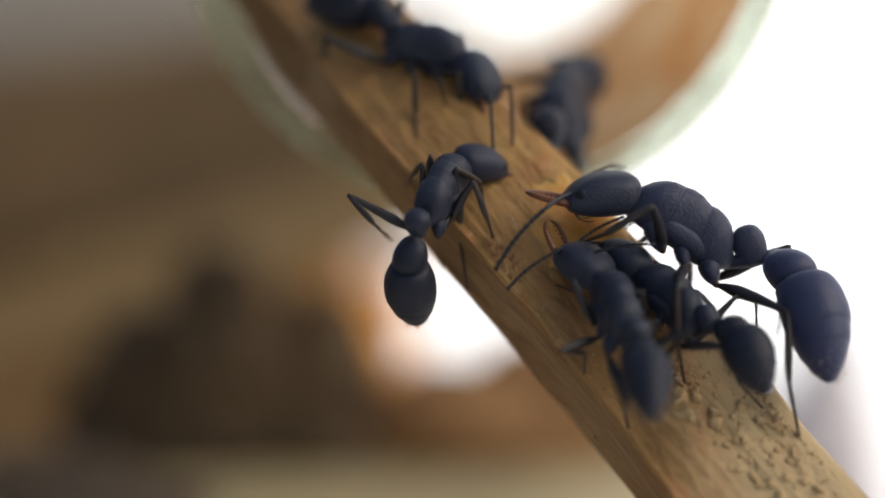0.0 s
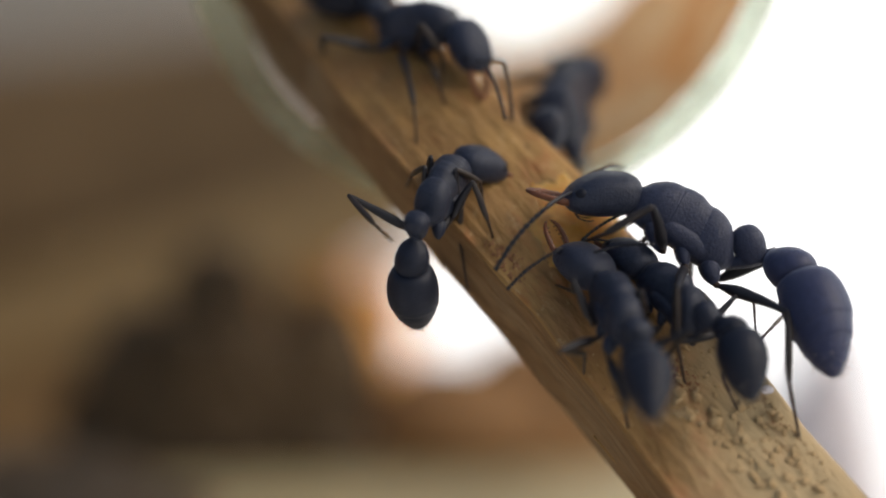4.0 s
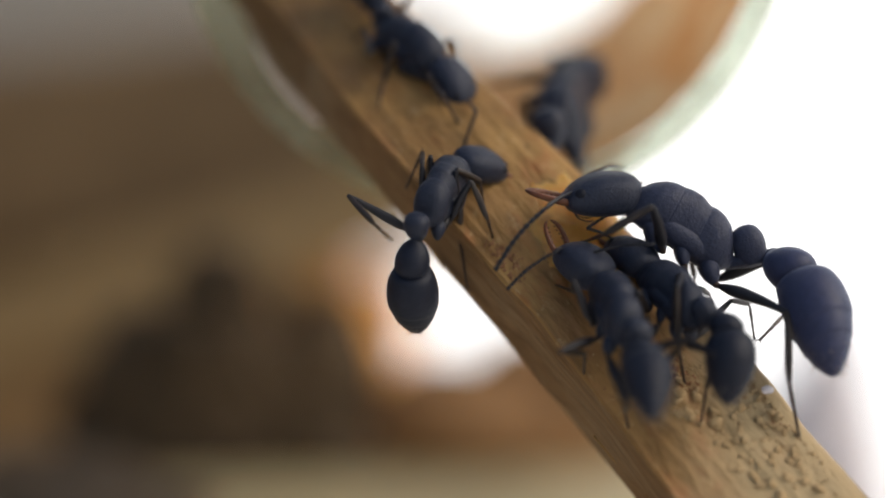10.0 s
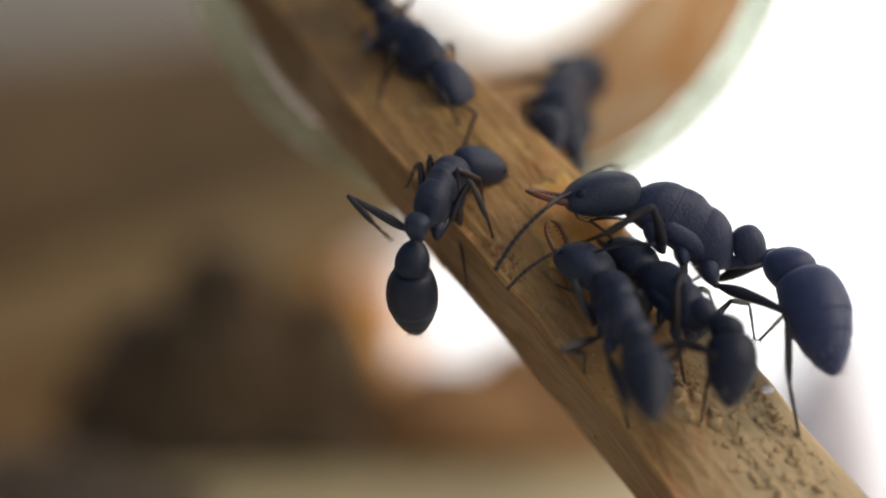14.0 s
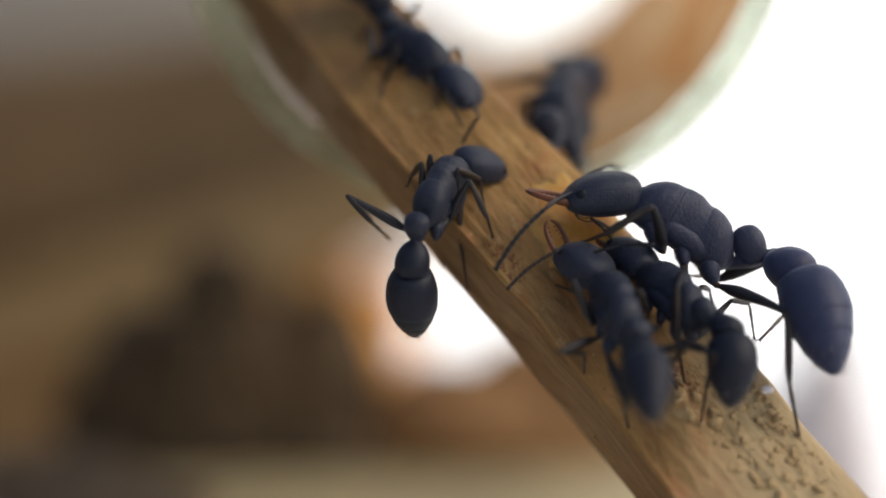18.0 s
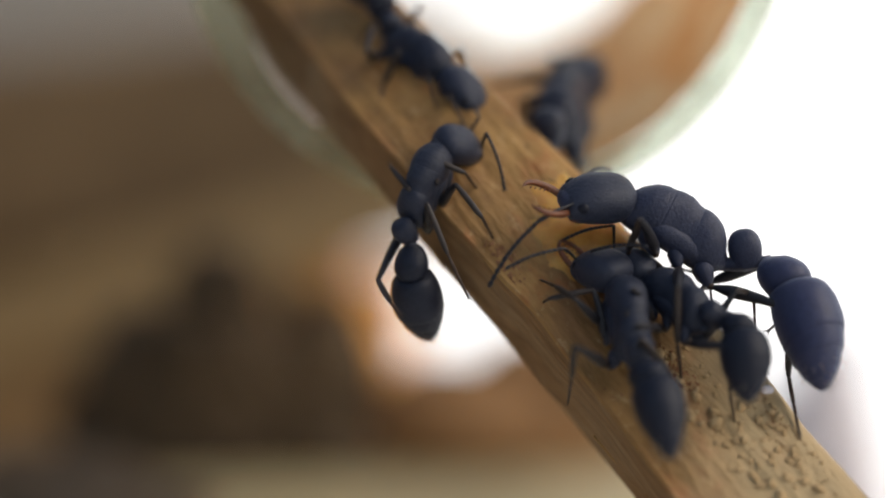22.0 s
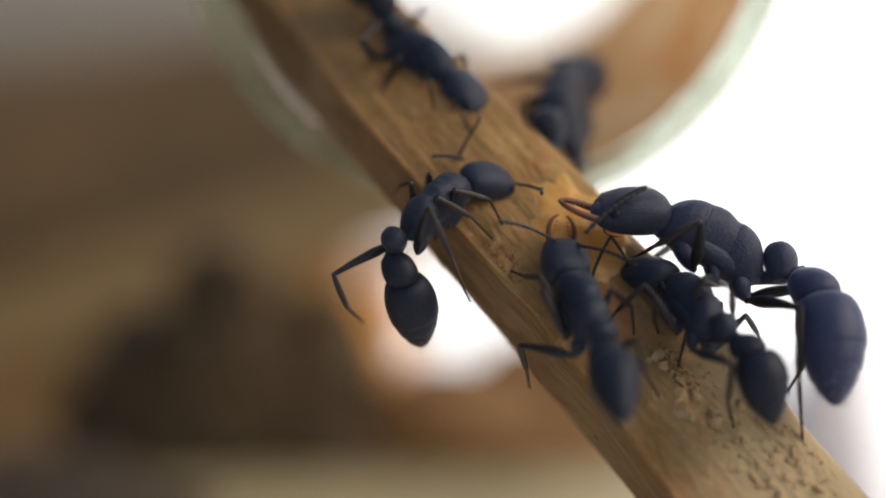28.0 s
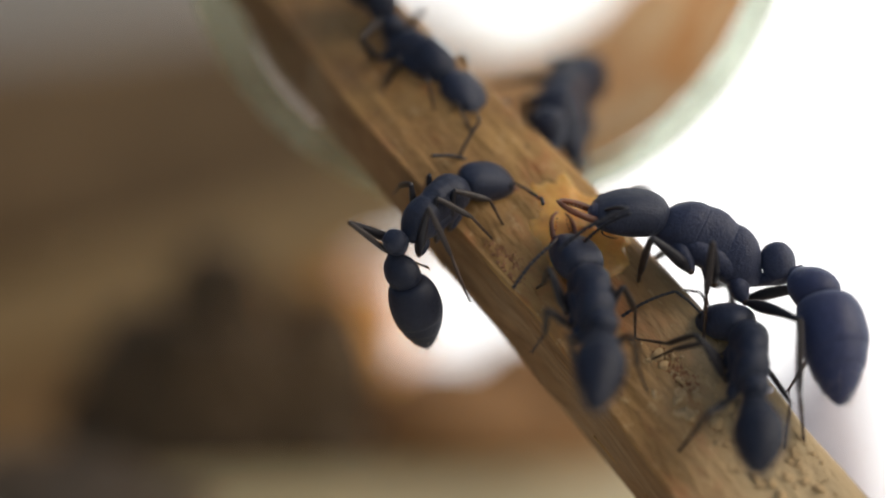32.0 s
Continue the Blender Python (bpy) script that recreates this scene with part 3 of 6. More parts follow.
# ---- ants ----
class Ant:
    """An ant with its parts, its size (1 is about 13 mm long) and the stances through which it goes."""
    LEGS = {"LF": (-1.9, 0.66, -1.32, 0.86), "LM": (-2.85, 0.66, -1.38, 0.88), "LH": (-4.1, 0.62, -1.42, 1.08),
            "RF": (-1.9, -0.66, -1.32, 0.86), "RM": (-2.85, -0.66, -1.38, 0.88), "RH": (-4.1, -0.62, -1.42, 1.08)}
    BACK = (-0.35, -0.1, 0.1, 0.38, 0.75, 1.16, 1.5, 1.8, 2.2, 2.48, 2.72, 2.9, 3.3, 3.65, 3.95, 4.15, 4.4)
    TOP = (-0.10, 0.14, 0.40, 0.74, 1.02, 1.16, 1.17, 1.23, 1.22, 1.10, 1.02, 1.07, 0.98, 0.78, 0.42, 0.00, -0.28)
    LOW = (-0.66, -0.75, -0.82, -0.90, -0.96, -0.98, -1.00, -1.02, -1.05, -1.07, -1.10, -1.14, -1.16, -1.12, -1.0, -0.84, -0.60)
    WIDE = (0.22, 0.40, 0.54, 0.74, 0.88, 0.92, 0.88, 0.82, 0.79, 0.76, 0.75, 0.80, 0.84, 0.79, 0.65, 0.45, 0.2)
    FEMUR, TIBIA, TARSUS = 2.9, 2.35, 2.1
    SCAPE, WHIP = 1.7, 2.9

    def __init__(self, size, label, face=1.0, slim=1.0, jaw=6, thigh=(), tail=1.0, stalk=1.3, node=1.0, cone=0.0, coat=None, first=0.91, arch=1.0, skin=None):
        self.thigh, self.tail, self.stalk, self.node, self.cone, self.first, self.arch = dict(thigh), tail, stalk, node, cone, first, arch
        self.skin = skin or CUTICLE
        self.face, self.slim, self.jaw, self.free = face, slim, jaw, ()
        self.size, self.stances, self.steps, self.feelers, self.jaws, self.opening = size, [], {}, {}, [], [(0.0, 8.0)]
        self.coat = coat or GASTER
        self.roll = [(0.0, 0.0)]
        self.root = tagged(new("ant"), label, "ant", group="ants on the stick")
        self.build()

    def sc(self, rows):
        return [tuple(c * self.size for c in r) for r in rows]

    def build(self):
        k, root = self.size, self.root
        L = lambda name, st, m, **o: loft(name, self.sc(st), m, rough=0.012, **o)
        # thorax: one back line from the collar under the head to the waist, cut by two grooves
        def trunk(a0, a1, wide=1.0):
            rows = []
            for f in np.linspace(0, 1, 15):
                a = a0 + (a1 - a0) * float(f)
                top, low, w = (float(np.interp(a, self.BACK, row)) for row in (self.TOP, self.LOW, self.WIDE))
                e = min(1.0, 0.925 + 1.4 * min(float(f), 1 - float(f))) if 0 < f < 1 else 0.88
                rows.append((-a, w * wide * e, (top - low) / 2 * e, (top + low) / 2))
            return rows
        th = part("thorax", L("thorax", trunk(-0.32, 1.62), self.skin, around=28, along=36, square=2.25), root)
        part("mesonotum", L("mesonotum", trunk(1.38, 2.86), self.skin, around=28, along=26, square=2.25), th)
        part("propodeum", L("propodeum", trunk(2.58, 4.40), self.skin, around=28, along=34, square=2.35), th)
        part("side_plate", L("side_plate", [(-0.7, 0.3, 0.2, -0.36), (-0.95, 0.6, 0.44, -0.40), (-1.6, 0.89, 0.58, -0.42), (-2.4, 0.87, 0.60, -0.46), (-3.1, 0.80, 0.56, -0.54), (-3.6, 0.58, 0.4, -0.62), (-3.8, 0.3, 0.2, -0.66)], self.skin, along=30, square=2.2), th)
        # head: joint at the origin, running forward, domed above and narrower at the jaws
        H = lambda rows: [(r[0], r[1] * self.face, r[2] * self.face, *r[3:]) for r in rows]
        self.head = part("head", L("head", H([(-0.24, 0.25, 0.22, 0.12), (-0.16, 0.56, 0.46, 0.11), (0.04, 0.84, 0.68, 0.09), (0.4, 1.02, 0.84, 0.07), (0.9, 1.09, 0.90, 0.05), (1.45, 1.07, 0.88, 0.02), (1.95, 0.97, 0.76, -0.04), (2.3, 0.84, 0.58, -0.10), (2.5, 0.68, 0.40, -0.14), (2.6, 0.4, 0.2, -0.16)]), HEADCUT, around=32, along=40, square=2.45), root)
        part("neck", L("neck", [(0.5, 0.2, 0.2, -0.3), (0.3, 0.42, 0.36, -0.32), (-0.05, 0.46, 0.40, -0.30), (-0.3, 0.4, 0.34, -0.26), (-0.42, 0.2, 0.2, -0.24)], self.skin, around=18), self.head)
        part("clypeus", L("clypeus", [(2.25, 0.25, 0.15, 0.10), (2.45, 0.46, 0.26, 0.0), (2.62, 0.42, 0.22, -0.10), (2.72, 0.2, 0.1, -0.14)], self.skin), self.head)
        for side in (1, -1):
            ey = side * 0.755 * self.face
            part("eye", L("eye", [(1.82, 0.04, 0.05, 0.16, ey), (1.90, 0.15, 0.17, 0.16, ey), (2.08, 0.21, 0.23, 0.16, ey * 0.97), (2.26, 0.15, 0.16, 0.15, ey * 0.93), (2.34, 0.04, 0.05, 0.14, ey * 0.9)], EYE, around=16, along=12), self.head)
            part("palp", rod("palp", self.sc([(2.2, side * 0.2, -0.42, 0.03), (2.15, side * 0.26, -0.75, 0.035), (2.0, side * 0.28, -0.86, 0.025), (1.75, side * 0.3, -0.92, 0.03), (1.5, side * 0.3, -0.9, 0.012)]), FOOT, around=6), self.head, "thin brown mouth palp")
            teeth = [rod("tooth", self.sc([(0.5 + 0.2 * i, -side * (0.0 + 0.07 * i), 0, 0.045), (0.55 + 0.2 * i, -side * (0.11 + 0.07 * i), 0, 0.008)]), JAW, around=6) for i in range(5)]
            blade = rod("blade", self.sc([(0, 0, 0, 0.14), (0.4, side * 0.12, 0, 0.14), (0.95, side * 0.10, 0, 0.12), (1.36, -side * 0.06, 0, 0.10), (1.58, -side * 0.30, 0, 0.065), (1.65, -side * 0.48, 0, 0.01)]), JAW)
            jaw = part("mandible", joined("mandible", [blade] + teeth, JAW), self.head, "reddish-brown toothed mandible", self.jaw_pose(side, 8))
            self.jaws.append((side, jaw))
            scape = part("antenna_scape", rod("antenna_scape", self.sc([(0, 0, 0, 0.06), (0.15, 0, 0, 0.055), (0.8, 0, 0.06, 0.07), (1.4, 0, 0.04, 0.085), (self.SCAPE, 0, 0, 0.07)]), LIMB), self.head)
            whip_path = [(0.0, 0, 0, 0.05)]
            for i in range(11):
                for f, w in ((0.12, 0.07), (0.5, 0.088 + 0.001 * i), (0.85, 0.08), (1.0, 0.06)):
                    whip_path.append((0.264 * (i + f), 0, 0.16 * math.sin(0.29 * (i + f)), w))
            whip = part("antenna_flagellum", rod("antenna_flagellum", self.sc(whip_path), LIMB, around=8, fine=1), self.head)
            self.feelers["L" if side > 0 else "R"] = [scape, whip, (2.35, side * 0.42, 0.22), []]
        # waist: a tall rounded scale on a short stem
        c, q = -self.stalk * 0.54, self.node
        scale = loft("scale", [(k * (u * 0.98 * q - 0.28), k * w * q, k * d * q, 0.0) for u, w, d in ((0.0, 0.2, 0.2), (0.05, 0.34, 0.36), (0.3, 0.44, 0.50), (0.65, 0.56, 0.58), (0.95, 0.60, 0.58), (1.2, 0.55, 0.50), (1.38, 0.40, 0.36), (1.46, 0.2, 0.18), (1.48, 0.05, 0.05))], self.skin, around=24, along=30, square=2.3)
        stand_up = at(c * k, 0, 0) @ Matrix(((0.10, 0, -1, 0), (0, 1, 0, 0), (1, 0, 0.10, 0), (0, 0, 0, 1)))
        scale.transform(stand_up)
        scale.flip_normals()
        stem = L("stem", [(0.25, 0.24, 0.24, 0.0), (-0.1, 0.27, 0.25, -0.02), (c, 0.36, 0.32, -0.02), (-self.stalk + 0.2, 0.24, 0.22, 0.0), (-self.stalk - 0.15, 0.2, 0.2, 0.04)], self.skin, around=16)
        self.petiole = part("petiole", joined("petiole", [scale, stem], self.skin), root)
        # gaster: a domed first segment, a deep girdle, then overlapping rings with a blunt tip
        C = lambda x: self.slim * (1 + self.cone * (x + 2.6) / 2.6)
        G = lambda rows: [(x * self.tail, w * C(x), h * C(x), z * self.slim * (self.arch if x < -1.6 else 1.0)) for x, w, h, z in rows]
        self.gaster = part("gaster", L("gaster", G([(-1.34, 0.5, 0.55, 0.40), (-1.44, 0.88, 0.90, 0.42), (-1.7, 1.08, 1.10, 0.46), (-2.2, 1.24, 1.25, 0.47), (-2.8, 1.29, 1.29, 0.44), (-3.3, 1.25, 1.25, 0.40), (-3.55, 1.20, 1.20, 0.36)]), self.coat, around=32, along=28), root)
        part("gaster_ring", L("gaster_ring", G([(-3.40, 1.195, 1.195, 0.38), (-3.62, 1.15, 1.15, 0.35), (-3.95, 1.06, 1.07, 0.30), (-4.25, 0.96, 0.97, 0.24)]), self.coat, around=32, along=12), self.gaster)
        part("gaster_ring", L("gaster_ring", G([(-4.12, 0.955, 0.96, 0.26), (-4.3, 0.90, 0.91, 0.22), (-4.6, 0.77, 0.78, 0.17), (-4.82, 0.66, 0.67, 0.12)]), self.coat, around=28, along=10), self.gaster)
        part("gaster_ring", L("gaster_ring", G([(-4.72, 0.665, 0.67, 0.14), (-4.88, 0.60, 0.61, 0.11), (-5.08, 0.47, 0.48, 0.07)]), self.coat, around=24, along=8), self.gaster)
        part("gaster_tip", L("gaster_tip", G([(-5.0, 0.47, 0.48, 0.09), (-5.15, 0.40, 0.41, 0.05), (-5.3, 0.27, 0.28, 0.02), (-5.39, 0.14, 0.15, 0.0), (-5.42, 0.03, 0.03, 0.0)]), self.coat, around=20, along=10), self.gaster)
        o = self.first
        part("first_segment", L("first_segment", G([(x, w * o, h * o, z) for x, w, h, z in [(0.1, 0.22, 0.22, 0.0), (-0.08, 0.46, 0.48, 0.08), (-0.3, 0.72, 0.76, 0.18), (-0.65, 0.90, 0.94, 0.30), (-1.0, 0.94, 0.98, 0.38), (-1.3, 0.86, 0.9, 0.41), (-1.46, 0.7, 0.72, 0.41), (-1.52, 0.5, 0.5, 0.41)]]), self.coat, around=28, along=28), self.gaster)
        hairs = []
        rnd = random.Random(7)
        for i in range(46):
            u, g = rnd.uniform(-5.38, -4.4), rnd.uniform(0, 6.28)
            rad = self.slim * np.interp(u, [-5.4, -5.15, -4.8, -4.4, -3.8, -3.4], [0.08, 0.40, 0.66, 0.86, 1.1, 1.19])
            p, d = Vector((u * self.tail, float(rad) * math.cos(g), 0.12 + float(rad) * math.sin(g))), Vector((-1.0, 0.9 * math.cos(g), 0.9 * math.sin(g))).normalized()
            q = p + d * rnd.uniform(0.18, 0.42)
            hairs.append(rod("hair", self.sc([(*p, 0.009), (*((p + q) / 2), 0.007), (*q, 0.004)]), HAIR, around=4))
        part("bristles", joined("bristles", hairs, HAIR), self.gaster, "fine pale bristles at the tip")
        self.limbs = {}
        for leg, (x, y, z, f) in self.LEGS.items():
            side = 1 if y > 0 else -1
            hip = Vector((x, y, z)) * k
            bx, bz, r = {"F": (-0.95, -0.55, 0.36), "M": (-2.35, -0.7, 0.27), "H": (-3.5, -0.80, 0.36)}[leg[1]]
            base = Vector((bx, side * 0.42, bz)) * k
            n = (hip - base).length / k
            part("coxa", L("coxa", [(-0.1, 0.1, 0.1, 0), (0.05, r * 0.85, r * 0.85, 0), (n * 0.4, r, r, 0), (n * 0.75, r * 0.76, r * 0.76, 0), (n * 0.95, r * 0.45, r * 0.45, 0), (n + 0.04, 0.08, 0.08, 0)], self.skin, around=16, along=18),
                 th, "", at(*base) @ (hip - base).to_track_quat('X', 'Z').to_matrix().to_4x4())
            F, T, S = self.FEMUR * f * self.thigh.get(leg, 1.0), self.TIBIA * f, self.TARSUS * f
            thick = {"F": 0.225, "M": 0.215, "H": 0.235}[leg[1]]
            femur = part("leg", rod("leg", self.sc([(0.16, 0, 0, 0.075), (0.3, 0, 0.01, 0.12), (F * 0.26, 0, 0.03, thick * 0.95), (F * 0.42, 0, 0.05, thick), (F * 0.7, 0, 0.05, 0.175), (F * 0.94, 0, 0, 0.125), (F, 0, 0, 0.105)]), LIMB, around=14), root)
            part("trochanter", L("trochanter", [(-0.06, 0.06, 0.06, 0), (0.02, 0.12, 0.12, 0), (0.12, 0.13, 0.13, 0), (0.22, 0.09, 0.09, 0), (0.26, 0.04, 0.04, 0)], FOOT, around=10, along=10), femur, "small reddish-brown leg joint")
            spur = rod("spur", self.sc([(T * 0.97, 0, 0, 0.03), (T * 1.08, 0, 0.14, 0.006)]), SHIN, around=5)
            tib = part("tibia", joined("tibia", [rod("t", self.sc([(0, 0, 0, 0.1), (0.1, 0, 0, 0.12), (T * 0.4, 0, 0.02, 0.15), (T * 0.8, 0, 0, 0.14), (T, 0, 0, 0.09)]), SHIN), spur], SHIN), femur)
            segs, a = [], 0.0
            for w, frac in ((0.085, 0.45), (0.072, 0.2), (0.066, 0.14), (0.06, 0.1), (0.066, 0.11)):
                segs.append(rod("s", self.sc([(a, 0, 0, w * 0.75), (a + S * frac * 0.5, 0, 0, w), (a + S * frac, 0, 0, w * 0.9)]), FOOT, around=7))
                a += S * frac
            segs += [rod("c", self.sc([(a, 0, 0, 0.035), (a + 0.1, c * 0.08, 0, 0.025), (a + 0.16, c * 0.12, -0.08, 0.006)]), FOOT, around=5) for c in (1, -1)]
            tar = part("tarsus", joined("tarsus", segs, FOOT), femur, "brown jointed foot")
            self.limbs[leg] = (femur, tib, tar, hip, F * k, T * k, S * k)

    def jaw_pose(self, side, spread):
        k = self.size
        return at(2.45 * k, side * 0.42 * k, -0.22 * k) @ pose(0, 0, 0, 0, self.jaw, side * (spread - 6))

    # each stance: the time, the neck, the waist, the face, the start and the tip of the gaster, the way up
    def stand(self, t, neck, waist, face, node, tail, up):
        self.stances.append((t, [*neck, *waist, *face, *node, *tail, *up]))

    def step(self, leg, *rows):
        """Rows: time, then knee, ankle and toe."""
        self.steps[leg] = rows

    def feel(self, side, *rows):
        """Rows: time, then elbow and tip of an antenna."""
        self.feelers[side][3].extend(rows)

    def bite(self, *rows):
        """Rows: time and how far the jaws are open."""
        self.opening = rows


def between(rows, t):
    """Values at t, gliding through rows of (time, values) without overshoot."""
    ts = [r[0] for r in rows]
    if t <= ts[0] or len(rows) == 1:
        return [float(c) for c in rows[0][1]]
    if t >= ts[-1]:
        return [float(c) for c in rows[-1][1]]
    i = max(j for j in range(len(ts)) if ts[j] <= t)
    f = (t - ts[i]) / (ts[i + 1] - ts[i])
    f = f * f * (3 - 2 * f)
    return [float(c) for c in (1 - f) * np.array(rows[i][1], float) + f * np.array(rows[i + 1][1], float)]


def aim(p, way, up):
    """A pose at p (mm) with x along way and z near up."""
    x = Vector(way).normalized()
    y = Vector(up).cross(x).normalized()
    z = x.cross(y)
    m = Matrix((x, y, z)).transposed().to_4x4()
    m.translation = Vector(p) * MM
    return m


def key_ant(ant):
    """Rows for the ant and for each of its moving parts."""
    k = ant.size
    times = {0.0, 32.0}
    for rows in [ant.stances, *ant.steps.values(), *(f[3] for f in ant.feelers.values())]:
        ts = sorted({r[0] for r in rows} | {0.0, 32.0})
        times.update(ts)
    ts = sorted(times)
    for a, b in zip(ts, ts[1:]):
        if b - a > 0.12:
            n = 3 if b - a <= 1.6 else 4
            times.update(round(a + (b - a) * i / n, 2) for i in range(1, n))
    tracks = {}
    for t in sorted(times):
        v = between(ant.stances, t)
        neck, waist, face, node, tail, up = (Vector([float(c) for c in v[i:i + 3]]) for i in range(0, 18, 3))
        # a slow sway keeps the body alive
        sway = Vector((math.sin(t * 1.9 + k * 40), 0, math.sin(t * 1.3 + k * 70))) * 0.012
        neck, waist = neck + sway, waist + sway
        x = (neck - waist).normalized()
        tilt = up - x * up.dot(x)
        body = aim(neck, x, tilt) @ pose(0, 0, 0, 0, 5.8, 0)
        inv = body.inverted()
        tracks.setdefault(ant.root, []).append((t, body))
        rear = body @ (Vector((-4.3, 0, -0.44)) * k * MM) / MM
        hup = tilt.normalized() + x * 0.25
        h = aim(neck, face - neck, hup) @ pose(0, 0, 0, between([(r[0], r[1:]) for r in ant.roll], t)[0], 0, 0)
        tracks.setdefault(ant.head, []).append((t, inv @ h))
        tracks.setdefault(ant.petiole, []).append((t, inv @ aim(rear, rear - (rear + (node - waist)), tilt)))
        start = rear + (node - waist).normalized() * ant.stalk * k
        tracks.setdefault(ant.gaster, []).append((t, inv @ aim(start, node - tail, tilt)))
        for leg, (femur, tib, tar, hip, F, T, S) in ant.limbs.items():
            hp = body @ (hip * MM) / MM
            if leg in ant.steps:
                g = between([(r[0], r[1:]) for r in ant.steps[leg]], t)
                knee, ankle, toe = Vector(g[0:3]), Vector(g[3:6]), Vector(g[6:9])
            else:
                s = 1 if leg[0] == "L" else -1
                fw = {"F": 1.0, "M": 0.0, "H": -1.0}[leg[1]]
                w = lambda a, b, c: body @ (Vector((a, b, c)) * k * MM) / MM
                hx = hip.x / k
                knee, ankle, toe = w(hx + fw * 0.9, s * 2.2, 0.5), w(hx + fw * 1.6, s * 3.0, -1.3), w(hx + fw * 2.3, s * 4.0, -1.9)
            if leg in ant.free:
                shin = (ankle - knee).normalized()
                knee = hp + (knee - hp).normalized() * F
                held = knee + shin * T
                toe = held + (toe - ankle).normalized() * S
                ankle = held
            else:
                ankle = toe + (ankle - toe).normalized() * S
            d = ankle - hp
            reach = min(max(d.length, abs(F - T) + 0.05), F + T - 0.03)
            ankle = hp + d.normalized() * reach
            e = (ankle - hp).normalized()
            c = (F * F + reach * reach - T * T) / (2 * F * reach)
            side = (knee - hp) - e * (knee - hp).dot(e)
            side = side.normalized() if side.length > 1e-4 else tilt.normalized()
            bend = hp + e * (F * c) + side * (F * math.sqrt(max(0.0, 1 - c * c)))
            fm = aim(hp, bend - hp, side)
            fi = fm.inverted()
            tracks.setdefault(femur, []).append((t, inv @ fm))
            tracks.setdefault(tib, []).append((t, fi @ aim(bend, ankle - bend, side)))
            tracks.setdefault(tar, []).append((t, fi @ aim(ankle, toe - ankle, tilt)))
        hi = h.inverted()
        for name, (scape, whip, root, rows) in ant.feelers.items():
            base = h @ (Vector(root) * k * MM) / MM
            s = 1 if name == "L" else -1
            if rows:
                g = between([(r[0], r[1:]) for r in rows], t)
                elbow, tip = Vector(g[0:3]), Vector(g[3:6])
            else:
                w = lambda a, b, c: h @ (Vector((a, b, c)) * k * MM) / MM
                elbow, tip = w(2.9, s * 1.9, 0.9), w(5.0, s * (2.2 + 0.2 * math.sin(t * 2.3)), -0.6 + 0.25 * math.sin(t * 1.7 + s))
            d = (elbow - base).normalized()
            elbow = base + d * ant.SCAPE * k
            tracks.setdefault(scape, []).append((t, hi @ aim(base, d, Vector((0, -0.3, 1)) + d.orthogonal() * 0.01)))
            tracks.setdefault(whip, []).append((t, hi @ aim(elbow, tip - elbow, Vector((0, -0.3, 1)) + (tip - elbow).orthogonal() * 0.001)))
        for side, jaw in ant.jaws:
            o = between([(r[0], r[1:]) for r in ant.opening], t)[0]
            tracks.setdefault(jaw, []).append((t, ant.jaw_pose(side, o)))
    for ob, rows in tracks.items():
        still = all((rows[0][1].translation - m.translation).length < 1e-6 and rows[0][1].to_quaternion().rotation_difference(m.to_quaternion()).angle < 1e-3 for _, m in rows)
        if still:
            ob.matrix_basis = rows[0][1]
        else:
            walk(ob, rows)


hanging_ant = Ant(0.79, "black ant clinging to the stick's edge, gaster hanging free", thigh={'LH': 1.12}, slim=0.965, stalk=1.1, face=0.94)
hanging_ant.stand(0.0, (0.67, 0.9, 63.3), (-0.72, -1.29, 61.07), (2.31, 2.12, 63.25), (-1.06, -1.74, 60.42), (-0.98, 1.01, 57.15), (-0.15, -0.8, 0.55))
hanging_ant.stand(6.0, (0.67, 0.9, 63.24), (-0.72, -1.32, 61.04), (2.31, 2.12, 63.18), (-1.06, -1.67, 60.33), (-0.92, 0.96, 56.97), (-0.15, -0.8, 0.55))
hanging_ant.stand(13.0, (0.67, 0.9, 63.22), (-0.75, -1.26, 60.98), (2.31, 2.12, 63.16), (-1.04, -1.66, 60.27), (-1.01, 0.82, 56.8), (-0.15, -0.8, 0.55))
hanging_ant.stand(20.5, (0.67, 0.9, 63.22), (-0.81, -1.22, 60.99), (2.27, 2.18, 63.16), (-1.04, -1.66, 60.27), (-1.07, 0.66, 56.68), (-0.15, -0.8, 0.55))
hanging_ant.stand(21.0, (0.39, 0.9, 63.93), (-0.87, -0.62, 61.14), (1.77, 2.34, 64.4), (-1.1, -1.2, 60.54), (-1.01, 0.9, 56.82), (-0.15, -0.8, 0.55))
hanging_ant.stand(21.5, (0.18, 0.9, 63.96), (-0.96, -0.76, 61.2), (1.56, 2.38, 64.16), (-1.03, -0.19, 60.55), (-0.69, 1.81, 56.78), (-0.15, -0.8, 0.55))
hanging_ant.stand(22.0, (-0.04, 0.9, 63.99), (-1.28, 0.91, 60.8), (1.34, 2.42, 63.92), (-1.21, 0.37, 60.13), (-0.51, 2.47, 56.48), (-0.15, -0.8, 0.55))
hanging_ant.stand(23.0, (0.02, 0.9, 63.84), (-1.49, 0.9, 60.68), (1.55, 2.24, 63.56), (-1.25, 0.64, 59.89), (-0.2, 3.04, 56.51), (-0.15, -0.8, 0.55))
hanging_ant.stand(23.5, (0.15, 0.9, 63.78), (-1.34, 0.31, 60.76), (1.69, 2.19, 63.37), (-1.33, -0.25, 60.1), (-0.06, 2.07, 56.74), (-0.15, -0.8, 0.55))
